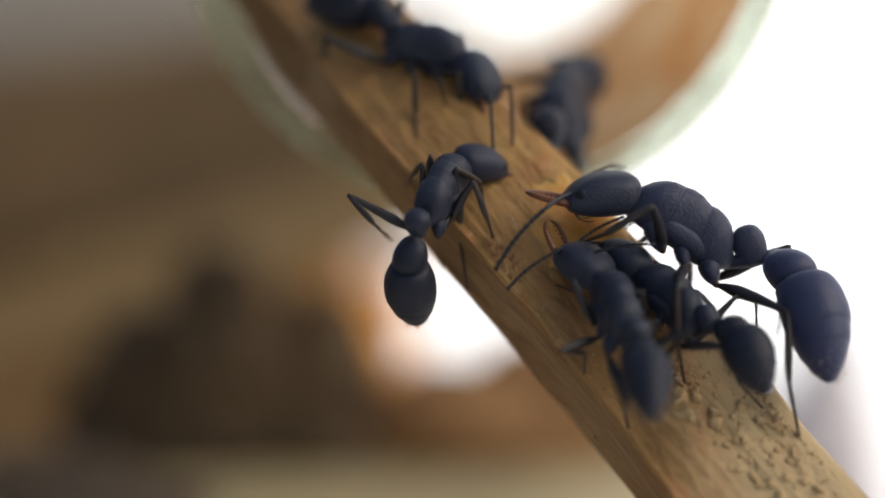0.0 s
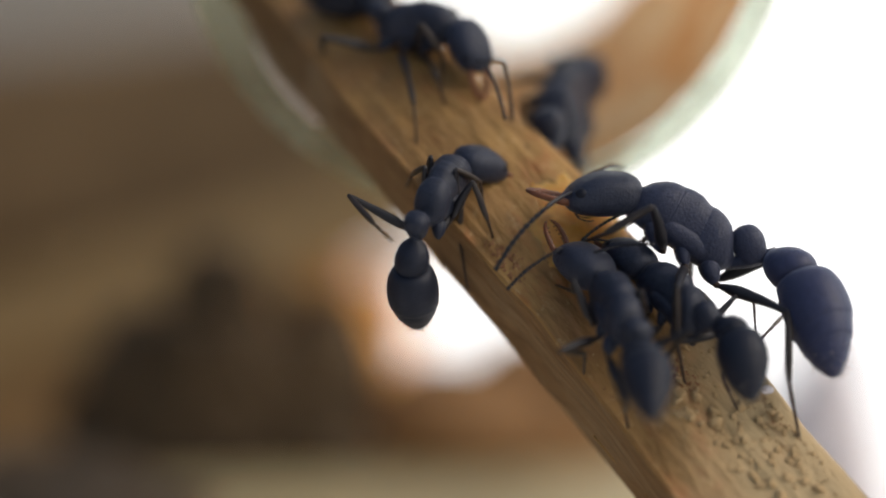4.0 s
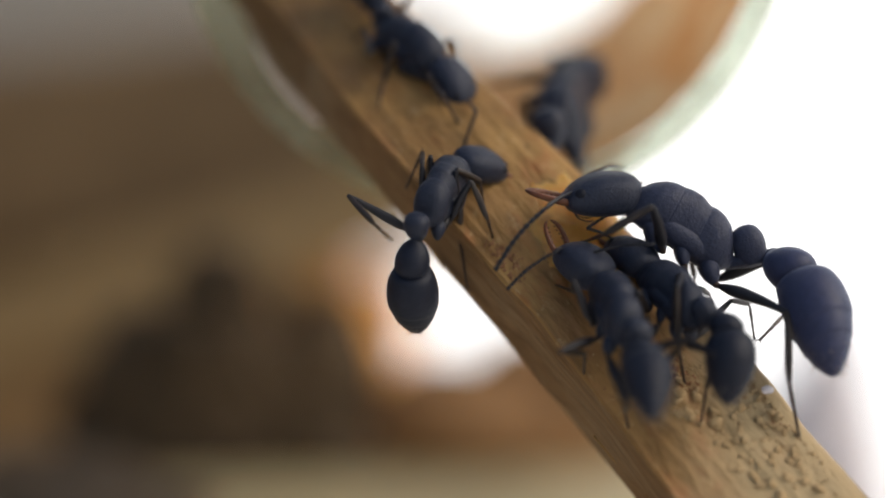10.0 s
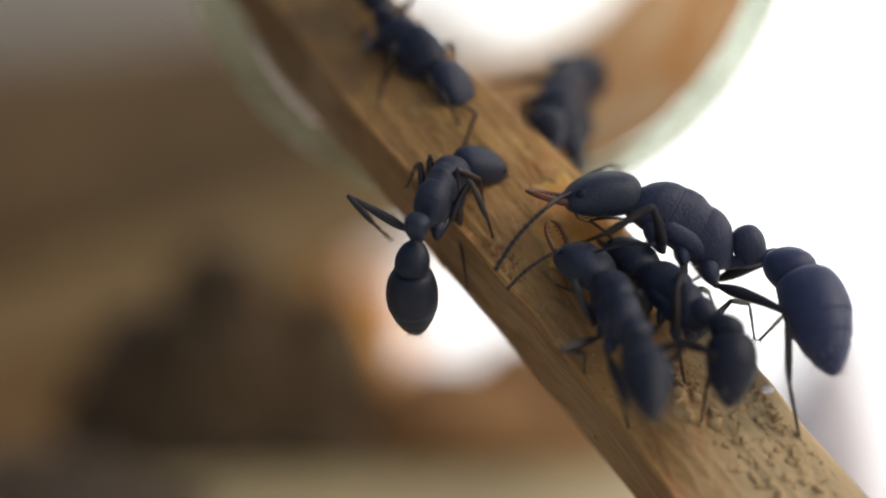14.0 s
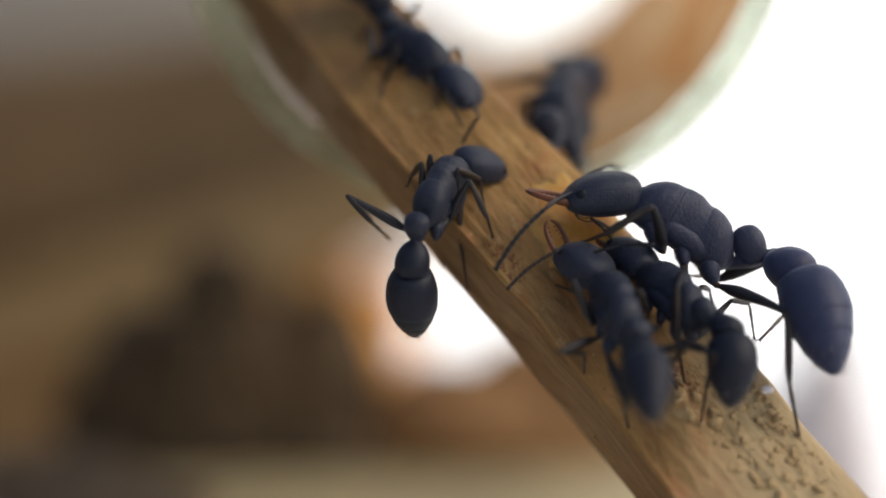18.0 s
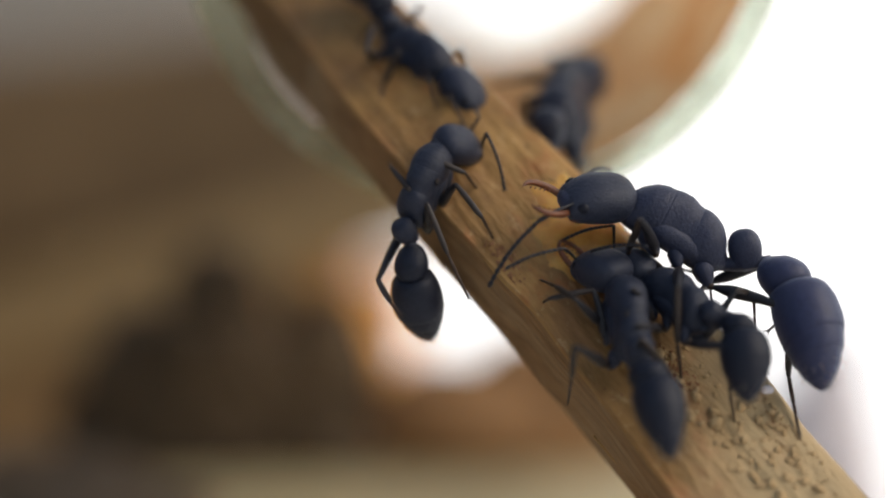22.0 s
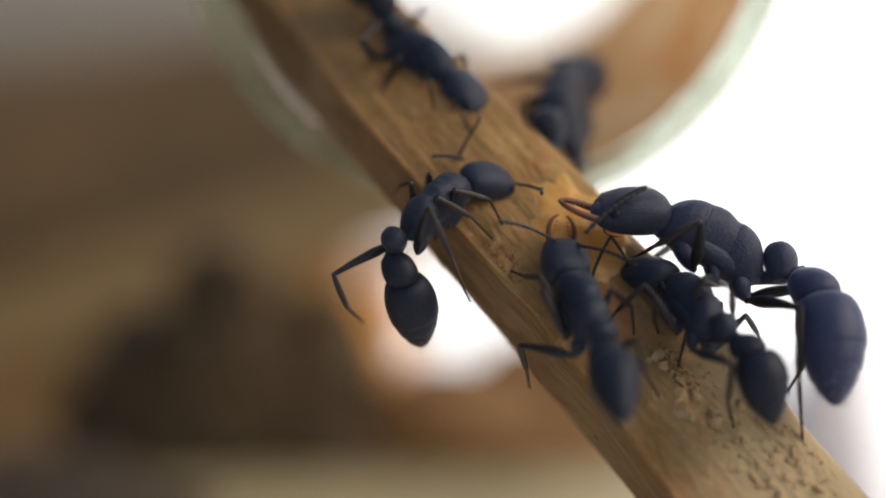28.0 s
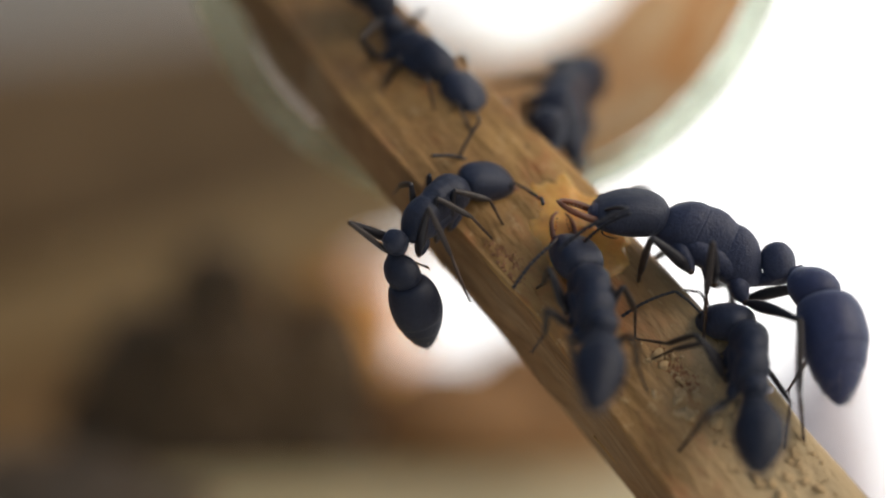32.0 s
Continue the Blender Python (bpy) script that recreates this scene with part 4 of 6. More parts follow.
hanging_ant.stand(24.0, (0.28, 0.9, 63.71), (-1.63, 0.89, 60.85), (1.83, 2.14, 63.18), (-1.54, 0.65, 60.02), (-0.31, 3.09, 56.74), (-0.15, -0.8, 0.55))
hanging_ant.stand(24.5, (0.67, 0.9, 63.39), (-1.96, 0.86, 61.06), (2.35, 1.92, 62.81), (-2.16, 0.36, 60.38), (-1.05, 2.67, 57.01), (-0.15, -0.8, 0.55))
hanging_ant.stand(25.0, (0.77, 0.9, 63.03), (-2.01, 0, 61.27), (2.48, 1.92, 62.5), (-2.76, -0.27, 60.52), (-2.07, 2, 57.04), (-0.15, -0.8, 0.55))
hanging_ant.stand(25.5, (0.77, 0.9, 62.98), (-1.97, -0.14, 61.22), (2.42, 2.04, 62.5), (-2.68, -0.48, 60.48), (-2.14, 1.68, 56.89), (-0.15, -0.8, 0.55))
hanging_ant.stand(27.5, (0.88, 0.9, 62.55), (-1.45, -0.59, 60.55), (2.63, 1.96, 62.59), (-2.37, -0.77, 59.36), (-1.2, 1.3, 55.86), (-0.15, -0.8, 0.55))
hanging_ant.stand(29.0, (0.86, 0.9, 62.53), (-1.32, -0.77, 60.5), (2.63, 1.93, 62.61), (-2.25, -0.95, 59.32), (-1.08, 1.12, 55.83), (-0.15, -0.8, 0.55))
hanging_ant.stand(30.0, (0.85, 0.9, 62.52), (-1.24, -0.85, 60.46), (2.63, 1.89, 62.64), (-2.25, -0.86, 59.28), (-0.96, 1.25, 55.86), (-0.15, -0.8, 0.55))
hanging_ant.stand(32.0, (0.82, 0.9, 62.49), (-1.36, -0.72, 60.43), (2.63, 1.84, 62.67), (-2.25, -0.97, 59.24), (-0.96, 1.14, 55.83), (-0.15, -0.8, 0.55))
hanging_ant.step('LF', (0, -0.46, -0.26, 63.47, -0.58, 1.21, 62.87, -0.92, 2.58, 63.09),
    (20.5, -0.47, -0.03, 63.48, -0.58, 1.44, 62.87, -0.92, 2.81, 63.10),
    (21, -0.61, -0.26, 63.78, -0.78, 1.24, 63.25, -1.08, 2.62, 63.09),
    (23, -0.72, -0.20, 63.79, -0.95, 1.29, 63.26, -1.30, 2.68, 63.32),
    (25, -0.68, 0.15, 63.59, -0.84, 1.60, 62.95, -1.08, 3.00, 62.89),
    (28, -0.51, -0.07, 62.99, -0.61, 1.43, 62.44, -0.86, 2.83, 62.40))
hanging_ant.step('LM', (0, -0.78, -0.51, 63.18, -1.20, 1.01, 62.77, -1.40, 2.42, 62.43),
    (20.5, -0.78, -0.10, 63.20, -1.21, 1.42, 62.79, -1.36, 0.03, 62.35),
    (21, -1.31, -0.25, 63.40, -1.55, 1.24, 62.78, -1.62, 2.66, 62.44),
    (22, -1.83, -0.52, 62.97, -1.98, 1.10, 63.12, -2.06, 2.54, 63.31),
    (23, -2.05, 2.04, 62.96, -2.18, 3.66, 63.14, -2.27, 5.11, 63.28),
    (24, -1.78, 1.94, 63.11, -1.91, 3.57, 63.24, -2.01, 5.01, 63.42),
    (24.5, -1.57, 0.23, 63.59, -1.56, 1.86, 63.67, -1.59, 3.31, 63.83),
    (25, -1.27, -0.16, 63.30, -1.64, 1.41, 63.52, -2.07, 2.80, 63.65),
    (28, -1.24, -0.46, 62.61, -1.64, 1.12, 62.43, -1.89, 2.53, 62.17))
hanging_ant.step('LH', (0, -3.06, -0.60, 61.75, -2.15, -1.87, 60.76, -1.49, -3.43, 60.18),
    (20.5, -3.07, -0.54, 61.69, -2.15, -1.86, 60.74, -1.49, -3.42, 60.16),
    (21, -3.44, 0.05, 60.73, -3.50, -1.67, 59.71, -3.08, -3.27, 59.01),
    (21.5, -3.05, 0.19, 59.40, -2.67, -1.68, 58.78, -2.11, -3.19, 57.99),
    (22, -2.49, 0.32, 58.75, -1.96, -1.44, 57.94, -1.54, -3.14, 57.54),
    (23, -2.88, -1.71, 60.02, -1.90, -3.40, 59.57, -1.64, -1.64, 59.40),
    (23.5, -2.76, -2.17, 61.05, -2.20, -0.34, 60.44, -1.94, -2.07, 60.02),
    (24, -2.52, -2.06, 62.45, -2.89, -0.36, 61.46, -2.66, -1.99, 60.74),
    (24.5, -3.07, -1.17, 62.94, -2.38, -2.58, 61.70, -1.97, -0.87, 61.38),
    (25, -2.81, -0.76, 63.44, -2.45, -2.08, 61.98, -1.98, -0.40, 61.60),
    (25.5, -2.86, -0.64, 63.38, -2.46, -2.02, 61.98, -1.98, -0.33, 61.60),
    (27.5, -3.53, -1.18, 61.48, -3.76, -2.73, 60.22, -4.05, -1.17, 59.39),
    (28, -3.67, -0.22, 59.27, -3.09, -1.70, 58.05, -2.51, -3.33, 57.59),
    (28.5, -3.54, -1.43, 61.06, -2.74, -2.78, 59.82, -2.27, -1.36, 58.83),
    (29, -3.41, -0.99, 61.86, -3.87, -2.50, 60.64, -4.11, -0.81, 60.10),
    (29.5, -3.16, -1.48, 61.85, -3.74, -3.16, 60.93, -4.12, -1.45, 60.58),
    (30, -3.29, -1.91, 60.66, -1.98, -0.69, 59.77, -1.05, 0.80, 59.38),
    (30.5, -3.21, -1.38, 61.85, -3.34, -2.97, 60.63, -2.93, -1.39, 59.88),
    (31, -3.35, -1.80, 60.85, -1.86, -0.95, 59.81, -0.83, 0.45, 59.38),
    (32, -3.35, -1.77, 60.95, -1.97, -0.82, 59.85, -0.51, 0.04, 59.28))
hanging_ant.step('RF', (0, 1.07, -0.70, 63.30, 1.45, 0.45, 62.26, 1.59, 1.12, 61.42),
    (20.5, 1.07, -0.49, 63.31, 1.45, 0.66, 62.27, 1.59, 1.12, 61.42),
    (21, 1.43, -0.62, 63.43, 1.58, 0.73, 62.59, 1.68, 1.30, 61.75),
    (22, 0.55, -0.52, 63.64, 0.98, 0.69, 62.70, 1.32, 1.56, 62.29),
    (23, 0.76, -0.63, 63.39, 0.90, 0.68, 62.48, 1.17, 1.37, 61.96),
    (24, 1.01, -0.90, 62.95, 1.19, 0.31, 61.94, 1.42, 0.98, 61.20),
    (24.5, 0.75, -0.84, 62.70, 1.09, 0.38, 61.73, 1.42, 0.93, 61.09),
    (25, 0.38, -0.68, 62.79, 0.94, 0.55, 61.94, 1.42, 0.95, 61.14),
    (28, 1.28, -0.64, 62.38, 2.00, 0.40, 61.41, 2.32, 0.88, 60.84))
hanging_ant.step('RM', (0, 1.27, -1.42, 62.68, 1.63, -0.91, 61.17, 1.88, 0.63, 60.45),
    (20.5, 1.27, -1.24, 62.69, 1.64, -0.75, 61.18, 1.88, 0.63, 60.45),
    (21, 1.38, -1.24, 62.57, 1.64, -0.53, 61.12, 1.92, 0.62, 60.43),
    (22, 1.09, -1.09, 62.42, 1.54, -0.36, 61.03, 1.88, 0.62, 60.43),
    (24, 1.08, -1.34, 62.15, 1.54, -0.23, 61.04, 1.88, 0.60, 60.41),
    (24.5, 0.75, -1.11, 62.15, 1.40, -0.18, 60.97, 1.88, 0.59, 60.38),
    (25, 0.59, -0.97, 62.32, 1.29, -0.25, 61.04, 1.88, 0.59, 60.38),
    (28, 0.25, -1.16, 62.15, 1.14, -0.26, 61.12, 1.84, 0.60, 60.41))
hanging_ant.step('RH', (0, 0.95, 1.20, 62.28, 0.64, 1.21, 60.30, 0.93, 1.16, 58.53),
    (20.5, 0.95, 1.15, 62.28, 0.64, 1.16, 60.30, 0.93, 1.11, 58.53),
    (21, 0.45, -2.42, 61.87, 0.44, -1.64, 60.02, 0.93, -1.69, 58.30),
    (22, -0.12, -2.33, 61.15, 0.17, -0.86, 59.81, 0.94, -0.92, 58.19),
    (23, -0.53, -2.47, 60.94, 0.13, -1.03, 59.71, 0.96, -1.09, 58.12),
    (24.5, -0.45, -2.36, 60.94, 0.08, -0.83, 59.77, 0.92, -0.88, 58.19),
    (25, 0.04, -2.12, 61.67, 0.25, -1.06, 59.98, 0.90, -1.12, 58.31),
    (28, 0.16, -2.57, 61.41, 0.29, -1.43, 59.77, 0.97, -1.48, 58.11))
hanging_ant.feel('R', (0, 2.69, 3.6, 63.6, 3.05, 5.5, 63.41),
    (20.5, 2.69, 3.6, 63.6, 3.05, 5.5, 63.41),
    (22, 1.63, 1.00, 64.32, 2.23, 1.00, 62.60),
    (23, 2.39, 1.00, 63.85, 2.66, 1.00, 61.96),
    (24, 2.28, 1.00, 63.20, 2.86, 1.00, 61.31),
    (24.5, 2.37, 0.50, 62.16, 3.74, 0.20, 60.98),
    (25, 3.59, 1.00, 62.04, 3.56, -5.00, 61.45),
    (28, 3.48, 1.00, 62.30, 3.46, -5.00, 61.75),
    (30, 3.68, 1.00, 62.02, 3.66, -5.00, 61.43),
    (31, 3.80, 1.00, 61.78, 3.75, -5.00, 61.22),
    (32, 3.75, 1.00, 61.85, 3.70, -5.00, 61.30))
hanging_ant.feel('L', (0, 1.15, 3.2, 64.09, 0.04, 3.6, 64.25),
    (20.5, 1.15, 3.2, 64.09, 0.0, 3.6, 64.25),
    (23, 1.24, 3.00, 64.43, 1.04, 5.00, 64.89),
    (24.5, 2.43, 2.50, 63.75, 2.55, 4.00, 64.71),
    (28, 0.46, 3.00, 63.55, -0.9, 0.5, 63.62),
    (32, 0.46, 3.00, 63.55, -0.9, 0.5, 63.62))
hanging_ant.free = ('LH',)

standing_ant = Ant(1.02, 'large black ant standing tall on the stick with reddish jaws', slim=0.965, jaw=-14, coat=GLARED_GASTER, stalk=1.56, node=1.06, first=0.96, arch=1.18, face=0.91, skin=GLARED)
standing_ant.stand(0.0, (7.19, 0, 62.04), (10.88, 0, 59.43), (4.69, -0.22, 61.99), (12.45, -0.26, 59.73), (14.16, -2.82, 55.16), (0.55, -0.05, 0.83))
standing_ant.stand(2.0, (7.19, 0, 62.04), (10.88, 0, 59.43), (4.69, -0.22, 62.03), (12.45, -0.26, 59.77), (14.27, -2.98, 55.34), (0.55, -0.05, 0.83))
standing_ant.stand(18.5, (7.19, 0, 62.01), (10.88, 0, 59.41), (4.69, -0.22, 62.01), (12.45, -0.26, 59.75), (14.24, -3.24, 55.48), (0.55, -0.05, 0.83))
standing_ant.stand(19.0, (7.02, 0, 61.93), (10.77, 0, 59.39), (4.54, -0.34, 61.86), (12.38, -0.26, 59.73), (14.22, -3.24, 55.48), (0.55, -0.05, 0.83))
standing_ant.stand(20.0, (6.72, 0, 61.72), (10.49, 0.1, 59.07), (4.33, -0.74, 61.66), (12.19, -0.16, 59.39), (14.21, -2.78, 55.04), (0.55, -0.05, 0.83))
standing_ant.stand(21.0, (6.87, 0, 61.84), (10.82, 0, 59.17), (4.53, -0.9, 61.8), (12.55, -0.28, 59.29), (14.34, -2.84, 54.74), (0.55, -0.05, 0.83))
standing_ant.stand(23.0, (6.87, 0, 61.93), (10.97, 0, 59.26), (4.62, -1.12, 61.9), (12.74, -0.28, 59.34), (14.31, -2.76, 54.69), (0.55, -0.05, 0.83))
standing_ant.stand(24.0, (6.93, 0, 61.84), (11.01, 0, 59.22), (4.62, -1, 61.86), (12.74, -0.28, 59.21), (14.32, -2.82, 54.58), (0.55, -0.05, 0.83))
standing_ant.stand(24.5, (7.31, 0, 61.87), (11.03, 0, 59.3), (4.95, -0.82, 62.01), (12.69, -0.28, 59.29), (14.2, -2.26, 54.33), (0.55, -0.05, 0.83))
standing_ant.stand(25.0, (7.87, 0, 61.99), (11.64, 0, 58.89), (5.56, -0.76, 61.92), (13.31, -0.46, 58.78), (14.08, -2.68, 53.8), (0.55, -0.05, 0.83))
standing_ant.stand(25.5, (7.95, 0, 61.93), (11.75, 0, 58.83), (5.58, -0.82, 61.8), (13.27, -0.72, 58.85), (14.05, -3.08, 53.95), (0.55, -0.05, 0.83))
standing_ant.stand(27.5, (8.25, 0, 61.17), (12.05, 0.06, 58.75), (5.87, -0.8, 61.32), (13.4, -0.76, 59.06), (14.12, -3.42, 54.31), (0.55, -0.05, 0.83))
standing_ant.stand(28.0, (8.23, 0, 61.29), (12.02, 0, 58.85), (5.8, -0.62, 61.49), (13.36, -0.86, 59.1), (14.17, -3.6, 54.41), (0.55, -0.05, 0.83))
standing_ant.stand(30.5, (8.18, 0, 61.25), (12, 0, 58.81), (5.78, -0.68, 61.49), (13.38, -0.76, 59.14), (14.39, -3.42, 54.43), (0.55, -0.05, 0.83))
standing_ant.stand(32.0, (8.14, 0, 61.23), (11.96, 0, 58.79), (5.72, -0.62, 61.45), (13.33, -0.78, 59.1), (14.41, -3.4, 54.39), (0.55, -0.05, 0.83))
standing_ant.step('LF', (0, 7.54, -2.55, 61.62, 5.91, -1.89, 60.54, 5.31, -0.16, 60.28),
    (18.5, 7.54, -2.53, 61.62, 5.91, -1.87, 60.54, 5.31, -0.15, 60.28),
    (20, 7.23, -2.58, 61.25, 6.28, -1.22, 60.02, 6.06, 0.51, 59.42),
    (21, 6.87, -2.67, 61.04, 6.83, -0.88, 60.02, 6.88, 0.85, 59.38),
    (23, 6.78, -2.60, 61.15, 6.93, -0.95, 59.92, 7.15, 0.67, 59.06),
    (24.5, 6.84, -2.30, 61.15, 6.86, -0.58, 60.02, 7.04, 0.94, 58.99),
    (25, 7.10, -2.38, 60.99, 6.99, -0.76, 59.71, 7.12, 0.89, 58.91),
    (27.5, 8.74, -2.40, 60.94, 7.90, -0.66, 60.23, 7.66, 1.12, 59.81),
    (28, 9.25, -2.50, 61.09, 7.83, -1.35, 60.12, 7.27, 0.35, 59.70),
    (29.5, 9.24, -2.51, 61.05, 7.83, -1.32, 60.12, 7.27, 0.38, 59.70),
    (30.5, 8.48, -2.52, 60.84, 7.99, -0.80, 59.81, 7.53, 0.48, 58.57),
    (31, 7.54, -2.16, 60.43, 7.39, -0.53, 59.18, 7.49, 1.17, 58.47),
    (32, 7.44, -2.08, 60.43, 7.33, -0.53, 59.07, 7.41, 1.21, 58.47))
standing_ant.step('LM', (0, 8.38, -3.21, 59.61, 8.25, -3.28, 57.51, 8.89, -1.57, 55.04),
    (18.5, 8.38, -3.21, 59.61, 8.25, -3.28, 57.51, 8.89, -1.57, 55.04),
    (23, 8.44, -3.25, 59.41, 8.34, -3.32, 57.31, 8.75, -1.48, 55.24),
    (25, 8.96, -3.12, 58.80, 8.60, -2.77, 56.75, 8.57, -1.28, 55.64),
    (28, 9.08, -3.01, 58.39, 8.95, -1.52, 56.90, 8.67, -1.27, 55.64),
    (30.5, 9.07, -3.09, 58.80, 8.97, -1.42, 57.52, 8.94, -0.80, 56.45),
    (31.5, 9.59, -2.99, 60.02, 9.66, -1.69, 58.36, 9.68, -0.87, 56.67),
    (32, 9.59, -2.99, 60.02, 9.66, -1.69, 58.36, 9.68, -0.87, 56.67))
standing_ant.step('LH', (0, 12.22, -2.24, 57.72, 12.45, -3.16, 55.31, 12.98, -2.15, 53.18),
    (18.5, 12.22, -2.26, 57.72, 12.45, -3.19, 55.31, 12.98, -2.15, 53.18),
    (20, 11.94, -1.91, 57.50, 12.76, -1.12, 55.17, 12.98, -2.15, 53.18),
    (23, 12.33, -1.60, 57.74, 12.77, -1.42, 55.19, 13.02, -2.15, 53.18),
    (25, 12.71, -2.26, 57.66, 12.83, -2.77, 55.12, 13.06, -2.17, 53.14),
    (28, 12.76, -3.13, 57.54, 12.93, -2.63, 55.01, 13.10, -2.16, 53.14),
    (32, 12.72, -3.11, 57.50, 12.74, -3.70, 54.98, 13.14, -2.18, 53.10))
standing_ant.step('RF', (0, 7.41, 3.02, 60.90, 6.38, 1.29, 60.45, 5.83, 1.09, 60.56),
    (32, 8.05, 2.80, 60.24, 7.01, 1.07, 59.81, 6.45, 0.80, 59.91))
standing_ant.step('RM', (0, 9.80, 3.06, 58.92, 9.51, 1.07, 58.30, 9.66, -0.07, 57.69),
    (25, 10.55, 3.07, 59.36, 9.51, 1.24, 59.16, 8.69, 0.74, 59.38),
    (28, 11.36, 2.85, 58.26, 10.97, 0.95, 57.44, 10.56, -0.42, 56.86),
    (32, 11.35, 2.83, 58.26, 10.97, 0.92, 57.45, 10.56, -0.42, 56.86))
standing_ant.step('RH', (0, 12.91, 0.18, 60.07, 13.20, 2.03, 58.28, 13.15, 3.70, 56.68),
    (2, 12.96, 0.15, 59.84, 12.93, 1.11, 57.44, 11.83, -0.43, 56.61),
    (18.5, 12.96, 0.15, 59.84, 12.94, 1.13, 57.44, 11.83, -0.43, 56.61),
    (20, 12.40, 0.25, 59.66, 12.99, 1.43, 57.43, 11.94, -0.38, 56.86),
    (23, 12.73, 0.15, 59.71, 13.08, 1.32, 57.43, 12.19, -0.41, 56.96),
    (25, 13.43, 0.12, 59.46, 13.58, 1.72, 57.42, 12.24, -0.48, 56.73),
    (27.5, 14.21, 0.13, 58.52, 13.76, 0.06, 55.97, 12.73, -1.32, 54.77),
    (32, 14.11, 0.08, 58.50, 13.72, -0.01, 55.94, 12.73, -1.32, 54.77))
standing_ant.feel('L', (0, 3.63, -2.00, 61.42, 2.44, -2.00, 59.88),
    (18.5, 3.63, -2.00, 61.42, 2.44, -2.00, 59.88),
    (20, 3.43, -2.00, 61.16, 2.02, -2.00, 60.12),
    (23, 3.95, -1.80, 61.16, 2.67, -1.80, 59.57),
    (24.5, 3.94, -2.00, 61.88, 2.33, -2.00, 60.43),
    (25, 4.46, -2.00, 62.29, 2.91, -2.00, 60.74),
    (26, 5.28, -2.00, 61.26, 3.63, -2.00, 60.23),
    (28, 6.99, -1.40, 62.00, 4.84, -2.40, 60.33),
    (32, 6.59, -2.40, 61.46, 4.64, -2.40, 60.23))
standing_ant.feel('R', (0, 6.05, 1.2, 62.99, 7.20, 4, 63.11),
    (18.5, 5.95, 1.2, 62.99, 7.10, 4, 63.11),
    (20, 5.52, 1.2, 62.93, 6.67, 4, 63.05),
    (23, 5.90, 1.2, 63.04, 7.05, 4, 63.16),
    (25, 7.02, 1.2, 62.87, 8.17, 4, 62.99),
    (28, 7.35, 1.2, 62.18, 8.50, 4, 62.30),
    (32, 7.20, 1.2, 62.22, 8.35, 4, 62.34))
standing_ant.roll = [(0.0, -8.0), (18.8, -8.0), (20.0, -34.0), (24.0, -34.0), (25.0, -14.0), (27.5, -20.0), (32.0, -20.0)]
standing_ant.bite((0, 5), (18.8, 5), (20, 8), (21, 24), (23.5, 24), (25, 4), (32, 2))

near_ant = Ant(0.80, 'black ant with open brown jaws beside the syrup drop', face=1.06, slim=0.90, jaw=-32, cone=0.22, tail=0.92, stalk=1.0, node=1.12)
near_ant.stand(0.0, (5.87, -1.40, 58.88), (6.58, -4.02, 56.77), (4.45, -0.46, 60.06), (6.78, -4.70, 56.40), (7.02, -8.06, 54.30), (0.35, -0.85, 0.4))
near_ant.stand(18.5, (5.87, -1.40, 58.88), (6.58, -4.02, 56.77), (4.47, -0.42, 60.06), (6.78, -4.70, 56.40), (7.04, -8.02, 54.24), (0.35, -0.85, 0.4))
near_ant.stand(19.0, (5.95, -1.40, 58.86), (6.61, -3.76, 56.43), (4.52, -0.22, 59.81), (6.86, -4.48, 56.19), (7.60, -7.42, 53.62), (0.35, -0.85, 0.4))
near_ant.stand(20.0, (5.99, -1.40, 58.77), (6.55, -3.46, 56.08), (4.52, -0.24, 59.68), (6.93, -4.16, 56.01), (8.10, -6.66, 53.16), (0.35, -0.85, 0.4))
near_ant.stand(21.0, (6.33, -1.40, 58.81), (6.70, -3.44, 56.07), (4.89, -0.12, 59.60), (6.97, -4.18, 55.98), (7.93, -6.72, 53.07), (0.35, -0.85, 0.4))
near_ant.stand(22.0, (6.58, -1.40, 58.94), (6.83, -3.10, 55.95), (5.11, -0.06, 59.56), (7.06, -3.86, 55.84), (7.89, -6.28, 52.79), (0.35, -0.85, 0.4))
near_ant.stand(23.0, (6.53, -1.40, 58.94), (6.79, -3.10, 55.95), (5.07, -0.04, 59.51), (7.06, -3.84, 55.79), (7.90, -6.22, 52.73), (0.35, -0.85, 0.4))
near_ant.stand(24.0, (5.79, -1.40, 59.15), (6.12, -3.06, 56.16), (4.25, -0.14, 59.77), (6.58, -3.66, 55.89), (7.29, -6.44, 53.14), (0.35, -0.85, 0.4))
near_ant.stand(24.5, (5.43, -1.40, 59.29), (5.64, -3.20, 56.37), (3.87, -0.14, 59.85), (6.12, -3.80, 56.11), (6.72, -6.86, 53.66), (0.35, -0.85, 0.4))
near_ant.stand(25.0, (4.56, -1.40, 58.98), (5.18, -3.96, 56.77), (4.49, 0.22, 60.28), (5.41, -4.68, 56.48), (6.01, -7.76, 54.03), (0.35, -0.85, 0.4))
near_ant.stand(26.0, (4.60, -1.40, 58.94), (5.30, -3.94, 56.73), (4.55, 0.22, 60.23), (5.49, -4.66, 56.44), (6.04, -7.82, 54.09), (0.35, -0.85, 0.4))
near_ant.stand(28.0, (4.60, -1.40, 58.94), (5.47, -3.88, 56.72), (4.47, 0.22, 60.23), (5.59, -4.60, 56.40), (6.06, -7.84, 54.13), (0.35, -0.85, 0.4))
near_ant.stand(29.5, (5.12, -1.40, 59.02), (5.62, -3.98, 56.81), (4.84, 0.10, 60.45), (5.68, -4.70, 56.48), (5.89, -8.06, 54.38), (0.35, -0.85, 0.4))
